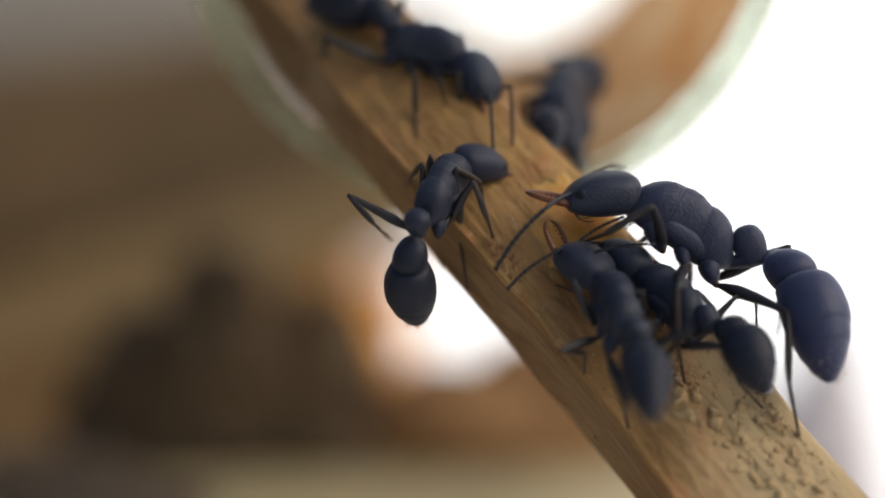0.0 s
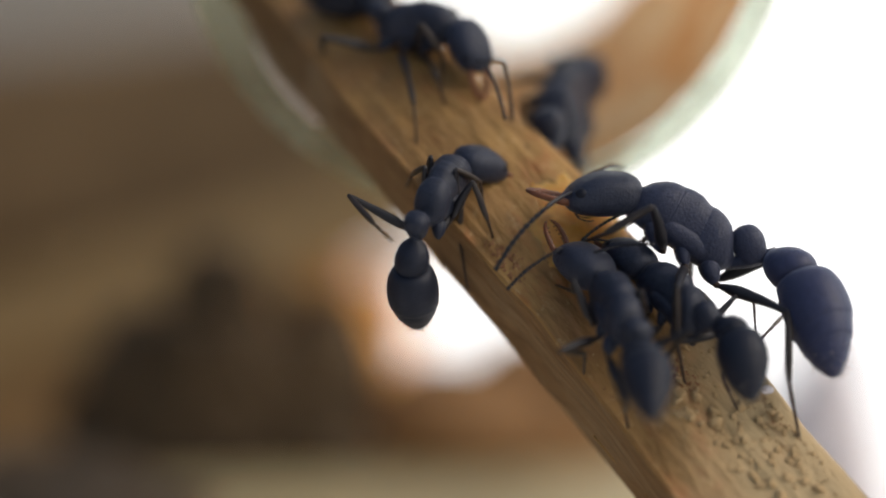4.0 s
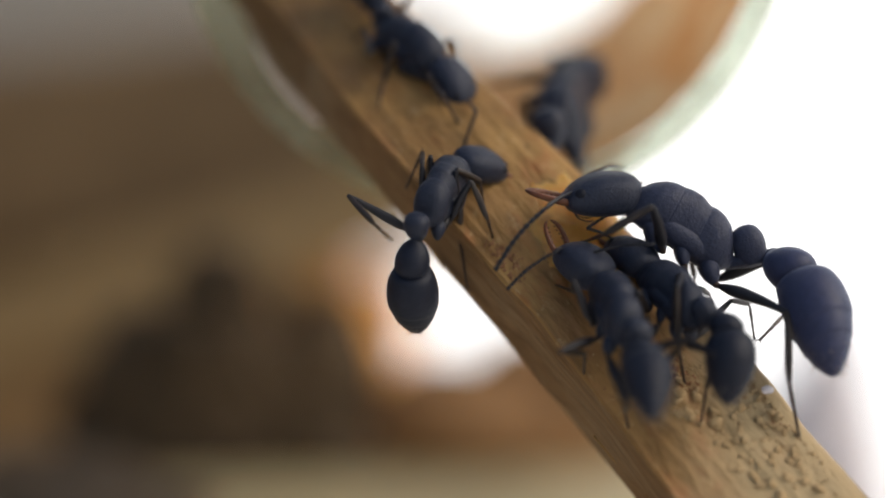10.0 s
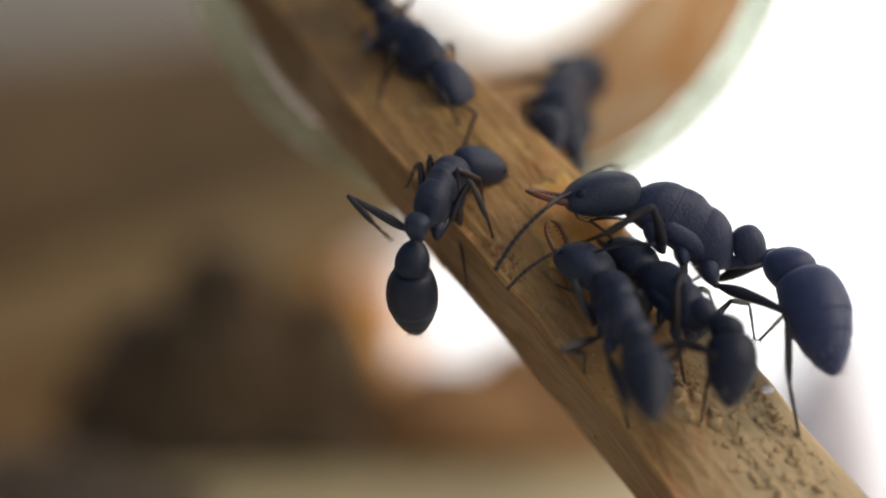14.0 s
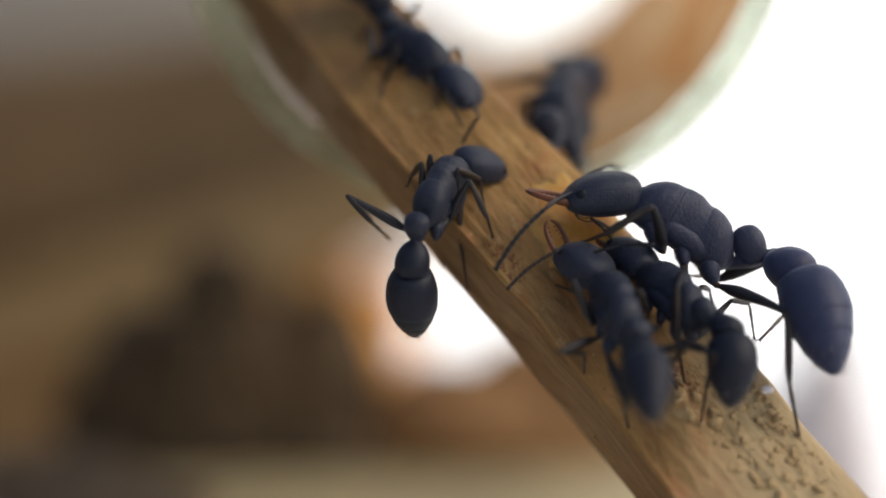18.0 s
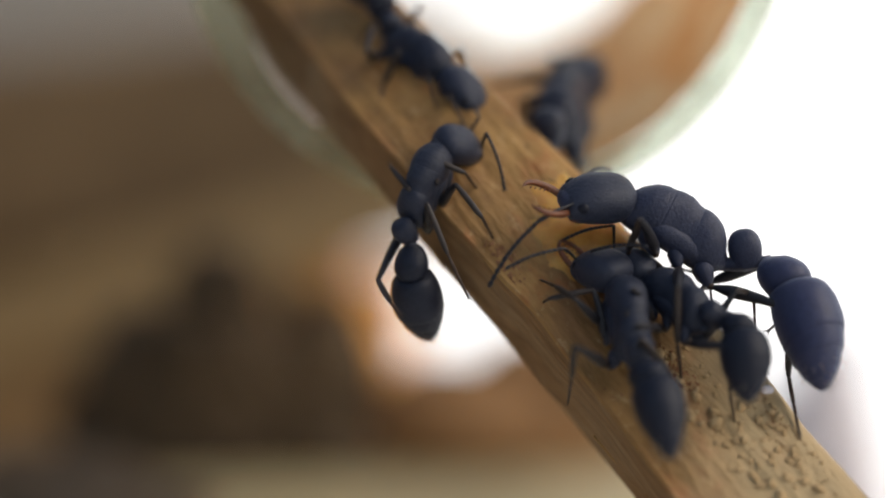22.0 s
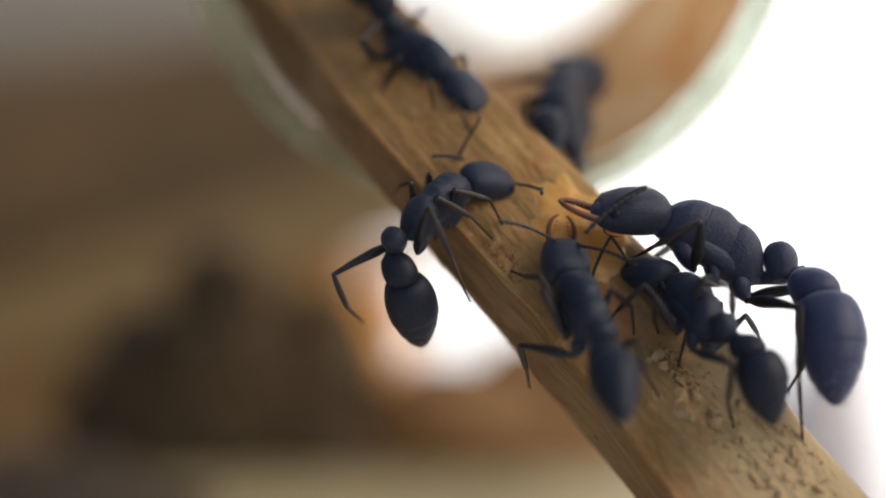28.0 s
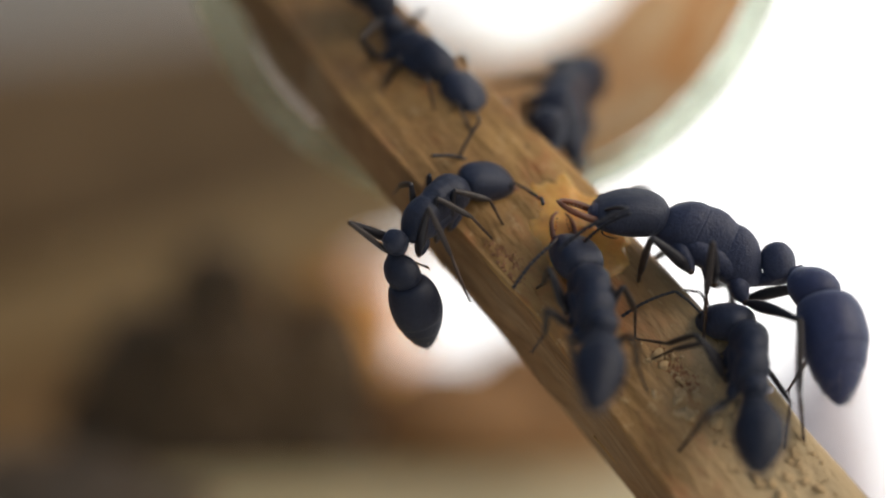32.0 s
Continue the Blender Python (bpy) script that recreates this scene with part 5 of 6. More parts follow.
near_ant.stand(30.5, (5.24, -1.40, 59.15), (5.58, -4.04, 56.97), (4.59, 0.12, 60.40), (5.60, -4.76, 56.60), (5.25, -8.22, 54.69), (0.35, -0.85, 0.4))
near_ant.stand(32.0, (5.20, -1.40, 59.15), (5.45, -4.12, 57.05), (4.59, 0.18, 60.36), (5.42, -4.84, 56.73), (5.08, -8.16, 54.58), (0.35, -0.85, 0.4))
near_ant.step('LF', (0, 5.22, -4.60, 58.03, 4.70, -1.40, 58.46, 4.31, -0.30, 58.63),
    (20, 5.22, -4.60, 58.03, 4.70, -1.40, 58.46, 4.31, -0.30, 58.63),
    (25, 3.47, -3.16, 59.11, 3.03, -1.61, 58.98, 2.57, 0.01, 59.17),
    (28, 3.58, -3.05, 59.04, 3.03, -1.53, 58.98, 2.57, 0.01, 59.17),
    (30.5, 4.06, -3.51, 59.11, 3.74, -1.96, 58.78, 3.51, -0.23, 58.54),
    (32, 4.06, -3.62, 59.11, 3.73, -2.07, 58.78, 3.51, -0.23, 58.54))
near_ant.step('LM', (0, 4.96, -5.40, 58.41, 5.09, -3.60, 56.67, 5.16, -1.70, 55.42),
    (18.5, 4.96, -5.40, 58.41, 5.09, -3.60, 56.67, 5.16, -1.70, 55.42),
    (20, 4.51, -3.72, 57.70, 4.54, -2.38, 56.74, 4.73, -0.94, 55.83),
    (22, 4.69, -1.87, 58.44, 4.07, -3.40, 58.36, 3.75, -0.49, 58.02),
    (23, 4.68, -1.87, 58.47, 3.97, -3.36, 58.30, 3.75, -0.49, 58.02),
    (25, 4.00, -4.61, 57.73, 3.68, -3.06, 58.19, 3.51, -0.23, 58.54),
    (28.5, 4.00, -4.56, 57.63, 3.89, -2.95, 57.98, 3.72, -0.32, 58.33),
    (28.9, 3.48, -4.30, 57.68, 3.18, -2.96, 56.76, 2.86, -1.75, 55.98),
    (29.3, 3.91, -4.45, 57.87, 3.68, -3.02, 57.07, 3.32, -1.65, 56.66),
    (30.5, 3.87, -4.47, 58.03, 3.69, -3.20, 56.98, 3.26, -1.98, 56.26),
    (32, 3.80, -4.59, 57.93, 3.67, -3.24, 56.98, 3.26, -2.01, 56.26))
near_ant.step('LH', (0, 5.88, -5.91, 56.11, 6.31, -4.40, 54.83, 6.83, -2.05, 53.21),
    (18.5, 5.88, -5.91, 56.11, 6.31, -4.40, 54.83, 6.83, -2.05, 53.21),
    (20, 4.48, -4.96, 56.65, 4.63, -3.25, 55.56, 4.57, -1.83, 54.43),
    (23, 4.32, -4.31, 56.42, 4.66, -2.65, 55.32, 4.62, -1.12, 54.34),
    (24, 3.98, -4.56, 56.59, 4.56, -3.04, 55.38, 4.57, -1.48, 54.45),
    (24.5, 3.03, -4.13, 57.21, 3.20, -2.42, 56.12, 3.57, 1.08, 54.64),
    (25, 2.71, -1.80, 57.62, 2.98, -0.26, 56.32, 3.30, 1.35, 54.73),
    (28.5, 2.68, -4.35, 57.66, 2.88, -2.74, 56.44, 3.30, 1.35, 54.73),
    (28.9, 4.23, -5.74, 57.28, 4.51, -4.35, 55.83, 4.91, -2.97, 54.73),
    (30.5, 4.38, -5.89, 57.19, 4.79, -4.64, 55.64, 5.17, -3.53, 54.26),
    (32, 4.29, -5.97, 57.29, 4.69, -4.71, 55.75, 5.09, -3.60, 54.37))
near_ant.step('RF', (0, 6.37, -1.83, 59.29, 6.36, -0.30, 58.75, 6.10, -1.67, 58.36),
    (24, 6.28, -2.87, 58.59, 6.26, -1.39, 57.94, 6.23, -0.02, 57.48),
    (25, 5.54, -3.44, 58.40, 5.60, -1.92, 57.85, 5.64, -0.55, 57.39),
    (30.5, 6.09, -3.46, 58.60, 6.16, -1.94, 58.06, 6.23, -0.61, 57.50),
    (32, 6.09, -3.49, 58.61, 6.15, -1.97, 58.06, 6.22, -0.64, 57.50))
near_ant.step('RM', (0, 6.94, -3.64, 58.51, 7.31, -2.33, 57.56, 7.59, -0.66, 56.97),
    (20, 7.28, -2.70, 58.39, 7.31, -1.36, 57.42, 7.16, -0.76, 56.87),
    (25, 6.51, -2.39, 58.58, 6.97, -1.22, 57.52, 7.09, -0.79, 56.83),
    (28, 6.68, -2.52, 58.59, 6.99, -1.38, 57.42, 7.09, -0.79, 56.83),
    (30.5, 6.83, -3.08, 58.70, 7.05, -1.92, 57.54, 7.19, -0.87, 56.67),
    (32, 6.86, -2.83, 58.73, 7.05, -1.71, 57.53, 7.13, -0.87, 56.67))
near_ant.step('RH', (0, 7.40, -5.42, 57.27, 7.99, -3.68, 56.39, 8.15, -1.32, 55.65),
    (20, 7.26, -4.83, 56.85, 8.03, -3.29, 55.76, 8.61, -1.83, 54.85),
    (23, 7.29, -4.51, 56.83, 8.06, -2.98, 55.74, 8.64, -1.53, 54.83),
    (25, 6.53, -5.25, 56.86, 7.17, -3.72, 55.69, 7.83, -2.30, 54.78),
    (28, 6.59, -5.25, 56.86, 7.17, -3.78, 55.59, 7.83, -2.36, 54.68),
    (32, 6.40, -5.60, 57.08, 6.90, -4.10, 55.81, 7.39, -2.60, 54.90))
near_ant.feel('L', (0, 4.14, -2.20, 59.92, 3.22, -2.00, 59.20),
    (18.5, 4.14, -2.20, 59.92, 3.22, -2.00, 59.20),
    (20, 4.03, -2.20, 60.02, 2.60, -2.00, 59.61),
    (23, 4.14, -2.20, 60.33, 2.85, -2.00, 59.40),
    (25, 4.12, -2.50, 60.23, 2.91, -2.00, 61.05),
    (28, 4.02, -2.50, 60.33, 2.70, -2.00, 60.80),
    (30.5, 3.81, -2.50, 60.18, 2.64, -2.00, 59.81),
    (32, 3.71, -2.50, 59.98, 2.97, -2.00, 59.03))
near_ant.feel('R', (0, 5.97, -2.50, 59.61, 7.35, -2.00, 60.12),
    (18.5, 5.97, -2.50, 59.61, 7.35, -2.00, 60.12),
    (20, 5.66, -2.50, 60.23, 6.52, -2.00, 60.43),
    (25, 5.25, -2.50, 59.82, 6.11, -2.00, 59.24),
    (28, 5.35, -2.50, 60.02, 6.21, -2.00, 59.71),
    (30.5, 5.35, -2.50, 60.12, 6.11, -2.00, 60.54),
    (32, 5.45, -2.50, 60.23, 6.11, -2.00, 60.85))
near_ant.bite((0, 12), (18.5, 12), (20, 4), (24, 4), (25, 14), (32, 14))

low_ant = Ant(0.77, 'black ant crouching between two others on the crumbs', slim=0.94, tail=0.82)
low_ant.stand(0.0, (7.38, -0.6, 59.16), (9.28, -2.28, 56.98), (6.09, 0.54, 60.17), (10, -2.96, 57.34), (11.42, -4.88, 55.02), (0.5, -0.35, 0.8))
low_ant.stand(2.0, (7.38, -0.6, 59.16), (9.28, -2.28, 56.98), (6.14, 0.6, 60.17), (10, -2.96, 57.34), (11.39, -4.82, 54.96), (0.5, -0.35, 0.8))
low_ant.stand(3.0, (7.5, -0.6, 59.16), (9.3, -2.4, 56.98), (6.27, 0.6, 60.17), (10.03, -3.08, 57.34), (11.27, -4.94, 54.91), (0.5, -0.35, 0.8))
low_ant.stand(5.5, (7.59, -0.6, 59.27), (9.2, -2.72, 57.24), (6.54, 0.78, 60.28), (10, -3.26, 57.69), (10.07, -4.62, 54.77), (0.5, -0.35, 0.8))
low_ant.stand(18.5, (7.55, -0.6, 59.2), (9.21, -2.68, 57.18), (6.45, 0.72, 60.24), (9.98, -3.24, 57.63), (10.24, -4.26, 54.58), (0.5, -0.35, 0.8))
low_ant.stand(19.5, (7.48, -0.6, 58.99), (9.2, -2.7, 57.03), (6.45, 0.78, 60.02), (10.13, -3.06, 57.38), (10.78, -4.66, 54.61), (0.5, -0.35, 0.8))
low_ant.stand(23.0, (7.65, -0.6, 58.87), (9.57, -2.78, 57.11), (6.5, 0.8, 59.81), (10.65, -2.78, 57.73), (11.12, -4.4, 54.59), (0.5, -0.35, 0.8))
low_ant.stand(25.5, (7.69, -0.6, 58.87), (9.61, -2.78, 57.11), (6.54, 0.8, 59.81), (10.59, -3.2, 57.74), (11.18, -4.5, 54.48), (0.5, -0.35, 0.8))
low_ant.stand(27.5, (8.25, -0.6, 58.84), (9.59, -3, 56.97), (6.94, 0.76, 59.55), (10.32, -3.68, 57.1), (11.63, -4.54, 54.14), (0.5, -0.35, 0.8))
low_ant.stand(28.0, (8.46, -0.6, 58.8), (9.74, -2.92, 56.8), (7.02, 0.7, 59.27), (10.43, -3.64, 56.89), (11.71, -4.34, 53.89), (0.5, -0.35, 0.8))
low_ant.stand(29.0, (8.61, -0.6, 58.84), (9.81, -2.84, 56.7), (7.24, 0.76, 59.42), (10.43, -3.62, 56.69), (11.26, -5.62, 54.13), (0.5, -0.35, 0.8))
low_ant.stand(30.0, (8.79, -0.8, 58.67), (9.81, -3.2, 56.61), (8.08, 1, 59.27), (10.34, -4, 56.41), (10.66, -5.96, 53.73), (0.5, -0.35, 0.8))
low_ant.stand(30.5, (8.93, -1.2, 58.6), (9.9, -3.72, 56.69), (8.52, 0.7, 58.1), (10.26, -4.52, 56.23), (10.39, -6.8, 53.69), (0.5, -0.6, 0.62))
low_ant.stand(31.0, (9.67, -1.6, 58.15), (10.19, -4.06, 56.01), (8.84, 0.14, 57.64), (10.46, -4.96, 55.66), (10.69, -7.34, 53.23), (0.4, -0.7, 0.6))
low_ant.stand(31.5, (10.59, -2, 57.42), (10.54, -4.56, 55.32), (9.29, -0.52, 57.75), (10.57, -5.48, 54.91), (10.56, -8.16, 52.8), (0.3, -0.75, 0.58))
low_ant.stand(32.0, (11.15, -1.4, 57.11), (10.94, -3.9, 54.95), (9.75, -0.02, 57.48), (10.84, -4.8, 54.54), (10.67, -7.46, 52.42), (0.3, -0.75, 0.58))
low_ant.step('LF', (0, 6.84, -3.05, 58.60, 6.56, -1.53, 58.36, 6.36, -0.23, 58.01),
    (25.5, 6.83, -3.10, 58.60, 6.56, -1.59, 58.36, 6.36, -0.23, 58.01),
    (28, 6.79, -2.47, 58.48, 6.27, -1.36, 57.52, 6.18, -0.64, 57.29),
    (29.5, 6.95, -0.73, 58.45, 6.23, -1.77, 57.54, 6.18, -0.64, 57.29),
    (30.5, 8.37, -0.29, 57.70, 7.80, -1.61, 57.12, 7.57, -0.83, 56.67),
    (31.5, 8.67, -1.26, 56.68, 7.98, 0.11, 56.41, 7.25, -0.88, 56.63),
    (32, 9.09, -2.94, 56.92, 8.20, -1.72, 56.54, 7.15, -0.87, 56.67))
low_ant.step('LM', (0, 7.58, -3.68, 57.60, 7.73, -2.25, 56.94, 7.68, -0.82, 56.67),
    (25.5, 7.75, -3.99, 57.61, 7.50, -2.57, 56.95, 7.36, -0.85, 56.67),
    (28, 7.33, -3.17, 58.40, 7.75, -2.05, 57.34, 8.01, -0.68, 56.87),
    (30.5, 8.09, -4.51, 57.03, 8.13, -3.33, 55.97, 8.06, -1.49, 55.34),
    (31.5, 9.15, -1.60, 56.70, 8.28, -2.91, 56.45, 7.85, -1.18, 55.95),
    (32, 9.17, -3.55, 56.69, 8.35, -2.24, 56.32, 7.63, -1.24, 55.89))
low_ant.step('LH', (0, 9.89, -4.16, 56.82, 10.50, -3.03, 55.34, 11.72, -1.74, 54.18),
    (3, 10.36, -0.80, 56.66, 10.63, -2.16, 55.28, 11.72, -1.74, 54.18),
    (5.5, 9.40, -4.53, 56.43, 9.45, -3.26, 54.95, 9.37, -2.32, 53.55),
    (18.5, 9.40, -4.54, 56.43, 9.45, -3.27, 54.95, 9.37, -2.32, 53.55),
    (20, 10.18, -4.14, 56.61, 10.32, -3.14, 54.94, 10.63, -2.13, 53.67),
    (25.5, 10.15, -4.30, 56.42, 10.30, -3.30, 54.75, 10.67, -2.16, 53.60),
    (28, 9.88, -4.83, 56.45, 10.08, -3.82, 54.79, 10.61, -2.25, 53.44),
    (29.6, 9.46, -5.03, 56.06, 9.18, -3.78, 54.58, 8.72, -3.43, 52.94),
    (30.5, 9.04, -5.65, 55.90, 8.60, -4.44, 54.43, 8.15, -4.03, 52.80),
    (32, 9.41, -5.40, 54.41, 8.87, -3.83, 53.38, 8.32, -2.54, 52.34))
low_ant.step('RF', (0, 8.04, -0.59, 59.79, 7.19, 0.65, 59.38, 6.52, 0.41, 59.17),
    (25.5, 8.08, -0.87, 59.49, 7.16, 0.37, 59.38, 6.52, 0.41, 59.17),
    (30.5, 7.92, -1.47, 58.27, 7.55, 0.03, 58.11, 7.13, 0.02, 58.32),
    (32, 10.93, -0.10, 56.21, 10.11, -1.42, 56.07, 9.74, -1.05, 55.84))
low_ant.step('RM', (0, 9.79, 0.26, 58.57, 10.35, 1.56, 57.86, 10.17, -0.24, 57.27),
    (3, 9.79, 0.24, 58.57, 10.35, 1.55, 57.86, 10.17, -0.24, 57.27),
    (5.5, 9.77, -0.18, 58.92, 10.15, 1.24, 58.30, 10.12, -0.13, 57.48),
    (25.5, 9.77, -0.85, 58.97, 10.13, 0.55, 58.31, 10.12, -0.13, 57.48),
    (28, 10.50, -0.15, 58.01, 10.49, 1.33, 57.43, 10.14, -0.46, 56.86),
    (30, 10.74, -0.34, 57.66, 11.06, 0.80, 56.59, 10.93, -0.83, 56.04),
    (31, 11.70, -1.26, 56.58, 11.49, 0.09, 55.77, 10.89, -1.10, 55.53),
    (32, 11.73, -1.07, 56.57, 10.95, 0.07, 55.78, 9.93, -1.25, 55.43))
low_ant.step('RH', (0, 11.01, -1.67, 58.62, 11.75, -0.01, 57.90, 11.72, -0.42, 56.65),
    (3, 11.04, -1.78, 58.64, 11.73, -0.11, 57.90, 11.72, -0.42, 56.65),
    (5.5, 10.96, -1.00, 58.66, 11.62, 0.55, 57.67, 11.62, -0.43, 56.65),
    (18.5, 10.95, -1.06, 58.66, 11.61, 0.49, 57.67, 11.62, -0.43, 56.65),
    (20, 10.94, -2.08, 58.68, 11.60, -0.52, 57.70, 11.68, -0.42, 56.65),
    (25.5, 10.97, -2.15, 58.71, 11.59, -0.75, 57.50, 11.66, -0.53, 56.44),
    (28, 11.43, -0.96, 57.93, 11.91, 0.50, 56.71, 11.76, -0.85, 55.83),
    (29.5, 11.40, -0.62, 57.50, 11.89, 0.90, 56.37, 11.74, -0.97, 55.63),
    (30, 11.17, -0.73, 57.67, 11.76, 0.51, 56.28, 11.73, -1.02, 55.52),
    (30.5, 12.08, -1.83, 56.67, 12.66, -0.47, 55.39, 12.58, -1.59, 54.31),
    (31, 12.49, -2.08, 55.59, 12.24, -3.59, 54.37, 12.42, -2.29, 53.03),
    (32, 12.78, -1.40, 55.55, 12.53, -2.68, 54.09, 12.43, -2.45, 52.74))
low_ant.feel('L', (0, 5.85, 0.00, 60.23, 6.38, 0.00, 60.98),
    (18.5, 5.85, 0.00, 60.87, 5.64, 0.00, 61.08),
    (20, 6.38, 0.00, 60.34, 5.32, 0.00, 60.61),
    (25.5, 6.49, 0.00, 60.34, 5.43, 0.00, 60.49),
    (28, 6.38, 0.00, 60.34, 5.85, 0.00, 59.39),
    (30.5, 8.08, 0.00, 60.02, 8.82, 0.00, 59.07),
    (31.5, 8.61, 0.00, 58.11, 7.55, 0.00, 57.90),
    (32, 8.76, -0.50, 58.34, 7.81, -0.50, 58.02))
low_ant.feel('R', (0, 6.66, 2.00, 60.57, 7.31, 2.00, 60.89),
    (25.5, 6.88, 2.00, 60.57, 6.01, 2.00, 60.89),
    (28, 7.21, 2.00, 60.24, 6.44, 2.00, 60.02),
    (30.5, 8.19, 2.00, 60.13, 6.44, 2.00, 60.24),
    (32, 9.80, 1.00, 58.30, 8.72, 1.00, 58.35))

upper_ant = Ant(0.80, "black ant walking down the stick by the tube's mouth", jaw=30)
upper_ant.stand(0.0, (0.99, 4.60, 67.56), (-2.46, 5.58, 68.45), (2.02, 3.68, 65.81), (-2.16, 6.22, 69.32), (-6.21, 8.22, 70.38), (0.25, -0.35, 0.9))
upper_ant.stand(1.5, (0.99, 4.60, 67.40), (-2.42, 5.68, 68.35), (2.14, 3.84, 65.64), (-2.12, 6.32, 69.22), (-6.21, 8.18, 70.37), (0.25, -0.35, 0.9))
upper_ant.stand(2.0, (0.95, 4.60, 67.79), (-2.55, 5.58, 68.50), (2.00, 3.78, 65.99), (-2.27, 6.14, 69.43), (-6.22, 8.38, 70.40), (0.25, -0.35, 0.9))
upper_ant.stand(2.5, (0.86, 4.60, 68.24), (-2.65, 5.70, 68.69), (1.87, 3.68, 66.47), (-2.39, 6.34, 69.57), (-6.25, 8.72, 70.56), (0.25, -0.35, 0.9))
upper_ant.stand(3.0, (0.77, 4.60, 69.07), (-2.70, 5.88, 68.94), (1.65, 3.64, 67.25), (-2.51, 6.54, 69.82), (-6.28, 9.10, 70.72), (0.25, -0.35, 0.9))
upper_ant.stand(3.5, (0.63, 4.60, 69.07), (-2.79, 6.00, 69.00), (1.51, 3.64, 67.25), (-2.63, 6.72, 69.84), (-6.30, 9.40, 70.81), (0.25, -0.35, 0.9))
upper_ant.stand(5.5, (0.63, 4.60, 67.56), (-2.39, 6.36, 68.76), (1.85, 3.82, 65.86), (-2.48, 7.04, 69.65), (-6.07, 9.52, 71.26), (0.25, -0.35, 0.9))
upper_ant.stand(6.0, (0.52, 4.60, 67.49), (-2.53, 6.28, 68.76), (1.74, 3.86, 65.77), (-2.60, 6.96, 69.64), (-6.06, 9.44, 71.48), (0.25, -0.35, 0.9))
upper_ant.stand(9.0, (-0.09, 4.60, 67.34), (-2.76, 6.44, 69.12), (1.18, 3.98, 65.60), (-2.83, 7.12, 70.01), (-5.35, 9.44, 73.15), (0.25, -0.35, 0.9))
upper_ant.stand(13.0, (-0.14, 4.60, 67.22), (-2.76, 6.32, 69.17), (0.89, 3.88, 65.37), (-2.83, 7.02, 70.04), (-5.10, 9.32, 73.37), (0.25, -0.35, 0.9))
upper_ant.stand(16.5, (0.18, 4.60, 67.04), (-2.53, 6.38, 68.81), (1.33, 3.68, 65.36), (-2.60, 6.98, 69.76), (-5.08, 9.04, 73.09), (0.25, -0.35, 0.9))
upper_ant.stand(19.0, (0.14, 4.60, 67.00), (-2.47, 6.56, 68.74), (1.40, 3.58, 65.47), (-2.56, 7.18, 69.67), (-5.08, 9.04, 73.09), (0.25, -0.35, 0.9))
upper_ant.stand(25.0, (0.36, 4.60, 66.82), (-2.30, 6.46, 68.59), (1.62, 3.64, 65.25), (-2.41, 7.04, 69.53), (-5.06, 8.58, 73.02), (0.25, -0.35, 0.9))
upper_ant.stand(32.0, (0.36, 4.60, 66.73), (-2.30, 6.42, 68.54), (1.56, 3.66, 65.09), (-2.41, 7.02, 69.48), (-5.05, 8.50, 73.01), (0.25, -0.35, 0.9))
upper_ant.step('RM', (0, -1.08, 2.75, 67.06, -1.09, 3.54, 65.46, -1.01, 2.63, 64.02),
    (2, -1.08, 2.75, 67.06, -1.09, 3.54, 65.46, -1.01, 2.63, 64.02),
    (3.5, -1.37, 2.91, 67.95, -1.13, 2.17, 66.35, -1.01, 2.63, 64.02),
    (5.5, -1.37, 3.26, 67.32, -1.14, 2.52, 65.72, -1.01, 2.63, 64.02),
    (6.5, -1.42, 3.25, 67.21, -1.18, 2.34, 65.71, -1.01, 2.63, 64.02),
    (7.5, -1.86, 3.33, 67.88, -2.34, 4.63, 66.78, -2.59, 3.97, 65.49),
    (32, -1.86, 3.39, 67.34, -2.31, 4.93, 66.58, -2.59, 3.87, 65.37))
upper_ant.step('RF', (0, 0.75, 3.27, 67.10, 0.72, 4.35, 65.74, 0.79, 2.86, 64.42),
    (2, 0.75, 3.26, 67.10, 0.72, 4.34, 65.74, 0.79, 2.86, 64.42),
    (3.5, 0.02, 2.97, 68.40, -0.09, 4.41, 67.43, -0.20, 4.50, 66.54),
    (5.5, 0.13, 3.41, 66.89, 0.35, 2.17, 65.69, 0.79, 3.09, 64.77),
    (9, -0.20, 3.97, 66.72, 0.24, 2.79, 65.52, 0.68, 3.09, 64.77),
    (32, 0.36, 4.29, 65.85, 0.90, 2.89, 64.98, 1.23, 2.78, 64.31))
upper_ant.step('RH', (0, -3.17, 2.76, 68.38, -3.92, 4.78, 68.03, -5.62, 8.23, 67.91),
    (4, -3.17, 2.96, 68.62, -4.04, 4.91, 68.16, -5.62, 8.23, 68.02),
    (6, -3.19, 3.31, 68.66, -4.06, 5.25, 68.19, -5.62, 8.23, 68.02),
    (9, -3.20, 3.65, 69.47, -3.29, 5.73, 68.81, -3.69, 7.07, 68.49),
    (32, -2.78, 4.27, 69.66, -2.96, 6.24, 68.75, -3.33, 6.81, 68.35))
upper_ant.step('LM', (0, 0.13, 4.15, 67.18, 0.02, 2.69, 66.17, 0.13, 3.72, 65.59),
    (32, -0.31, 4.45, 66.99, -0.42, 2.99, 65.98, -0.31, 3.58, 65.35))
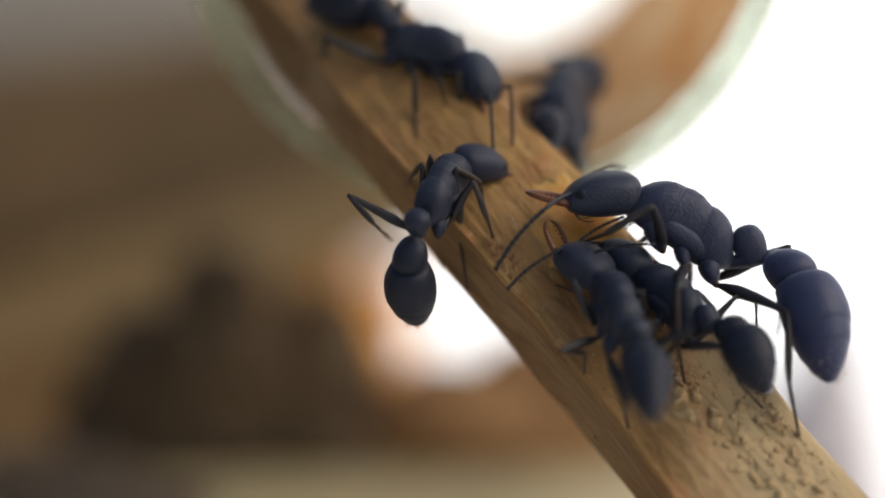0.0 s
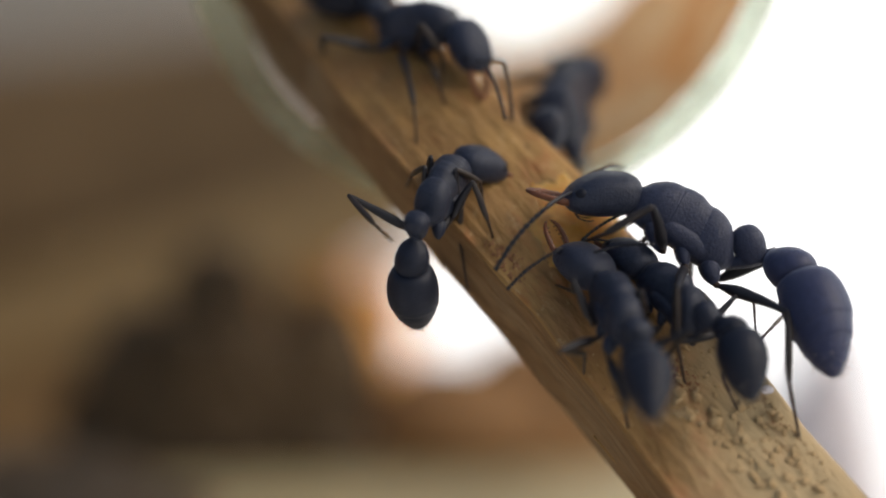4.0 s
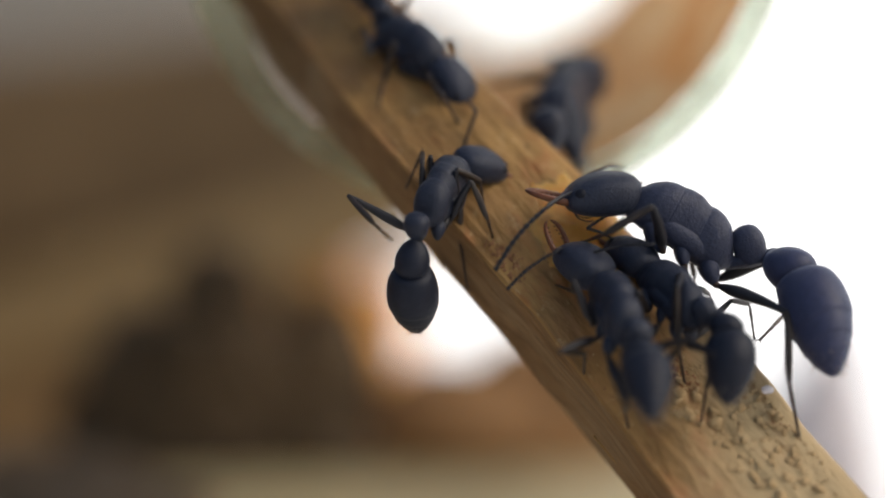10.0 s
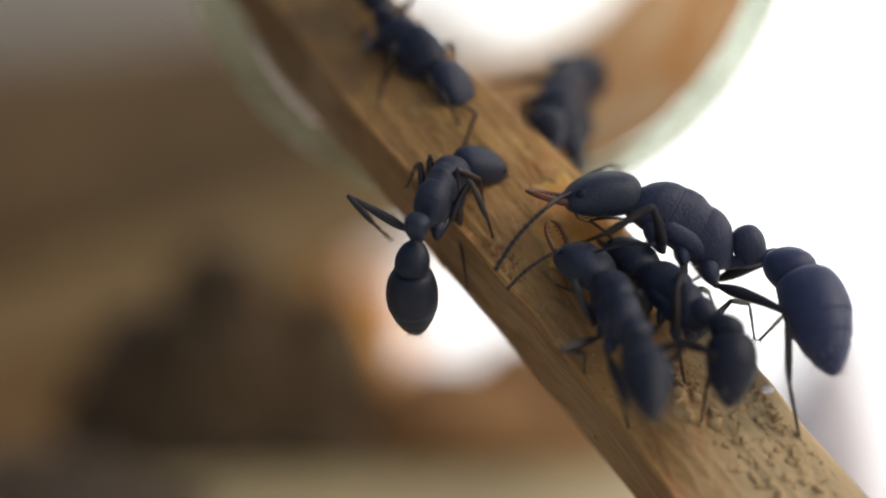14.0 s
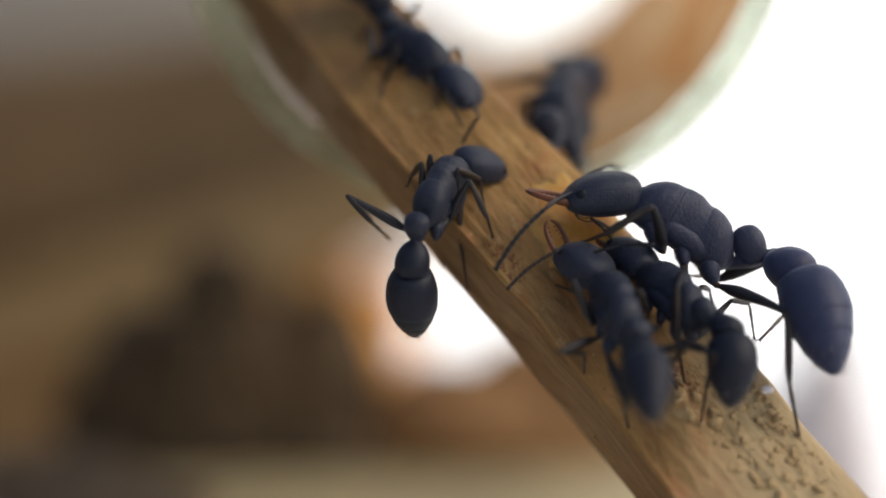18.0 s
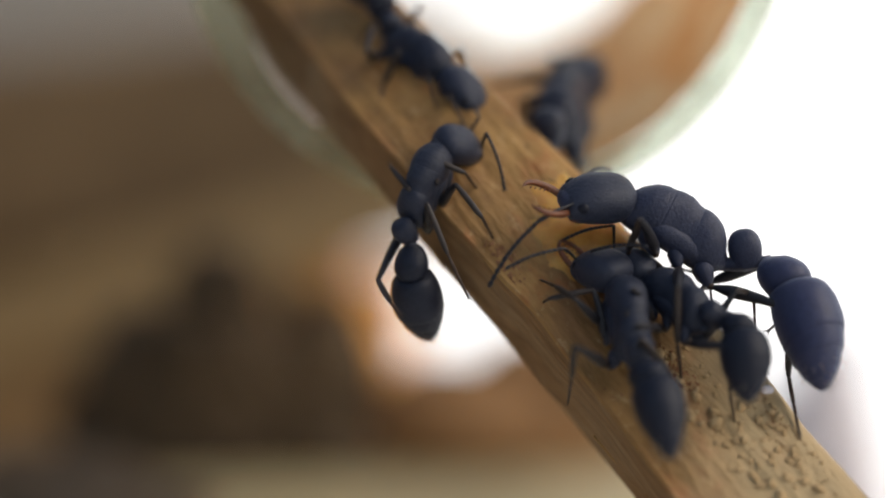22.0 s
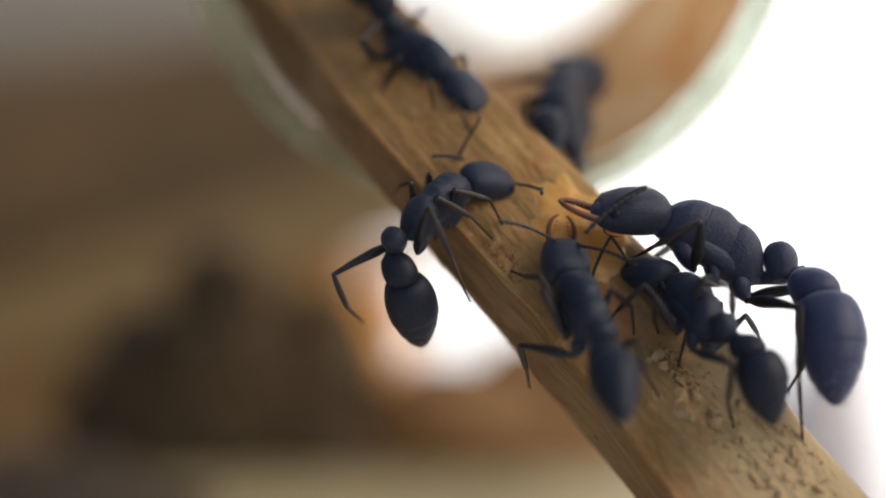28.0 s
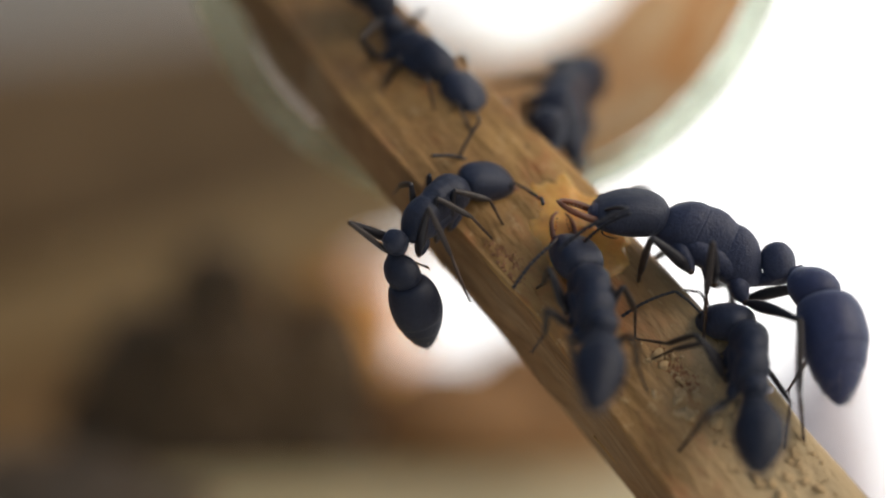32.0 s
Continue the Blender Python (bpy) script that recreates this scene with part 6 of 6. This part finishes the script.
upper_ant.feel('R', (0, 1.87, 1.80, 65.56, 1.87, 2.00, 64.92),
    (3.5, 1.82, 1.80, 67.30, 2.09, 2.00, 66.34),
    (6, 1.36, 2.40, 65.27, 1.14, 2.60, 64.80),
    (32, 1.44, 2.00, 64.85, 1.18, 2.20, 64.47))
upper_ant.feel('L', (0, 2.35, 3.50, 66.24, 2.65, 2.60, 65.51),
    (3.5, 1.95, 3.50, 67.57, 2.65, 2.60, 65.73),
    (6, 1.75, 4.20, 65.84, 1.99, 4.80, 65.44),
    (32, 1.97, 4.20, 65.62, 2.17, 4.80, 65.17))
upper_ant.bite((0, 0))

far_ant = Ant(1.22, "black ant resting on the soil in the glass tube's mouth", slim=1.12, coat=GLARED_GASTER)
far_ant.stand(0.0, (5.62, 11.5, 66.92), (4.91, 8.5, 65.41), (6.33, 14.5, 68.25), (4.61, 7.4, 65.03), (3.6, 7.6, 63.15), (-0.25, -0.85, 0.45))
far_ant.stand(32.0, (5.62, 11.5, 66.9), (4.91, 8.5, 65.39), (6.33, 14.5, 68.22), (4.61, 7.4, 65.01), (3.6, 7.6, 63.13), (-0.25, -0.85, 0.45))
far_ant.step('LF', (0, 4.40, 9.00, 67.43, 3.35, 9.50, 67.19, 2.02, 12.00, 67.21))
far_ant.step('LM', (0, 3.80, 9.00, 66.43, 3.13, 10.00, 65.67, 2.79, 11.00, 64.76))
far_ant.step('LH', (0, 3.68, 9.00, 65.48, 3.23, 9.50, 64.68, 3.01, 10.00, 63.75))
far_ant.step('RF', (0, 6.22, 13.00, 67.24, 6.44, 14.00, 66.32, 6.62, 15.00, 65.50))
far_ant.step('RM', (0, 6.22, 13.00, 66.24, 6.29, 14.00, 65.44, 6.26, 15.00, 64.73))
far_ant.step('RH', (0, 5.66, 12.00, 65.44, 5.41, 12.00, 64.46, 5.46, 12.00, 63.59))
far_ant.feel('L', (0, 5.16, 12.00, 67.90, 4.69, 10.00, 67.91))
far_ant.feel('R', (0, 5.41, 12.00, 67.95, 5.05, 10.00, 67.96))

ANTS = [hanging_ant, standing_ant, near_ant, low_ant, upper_ant, far_ant]


def motions():
    for ant in ANTS:
        key_ant(ant)


motions()
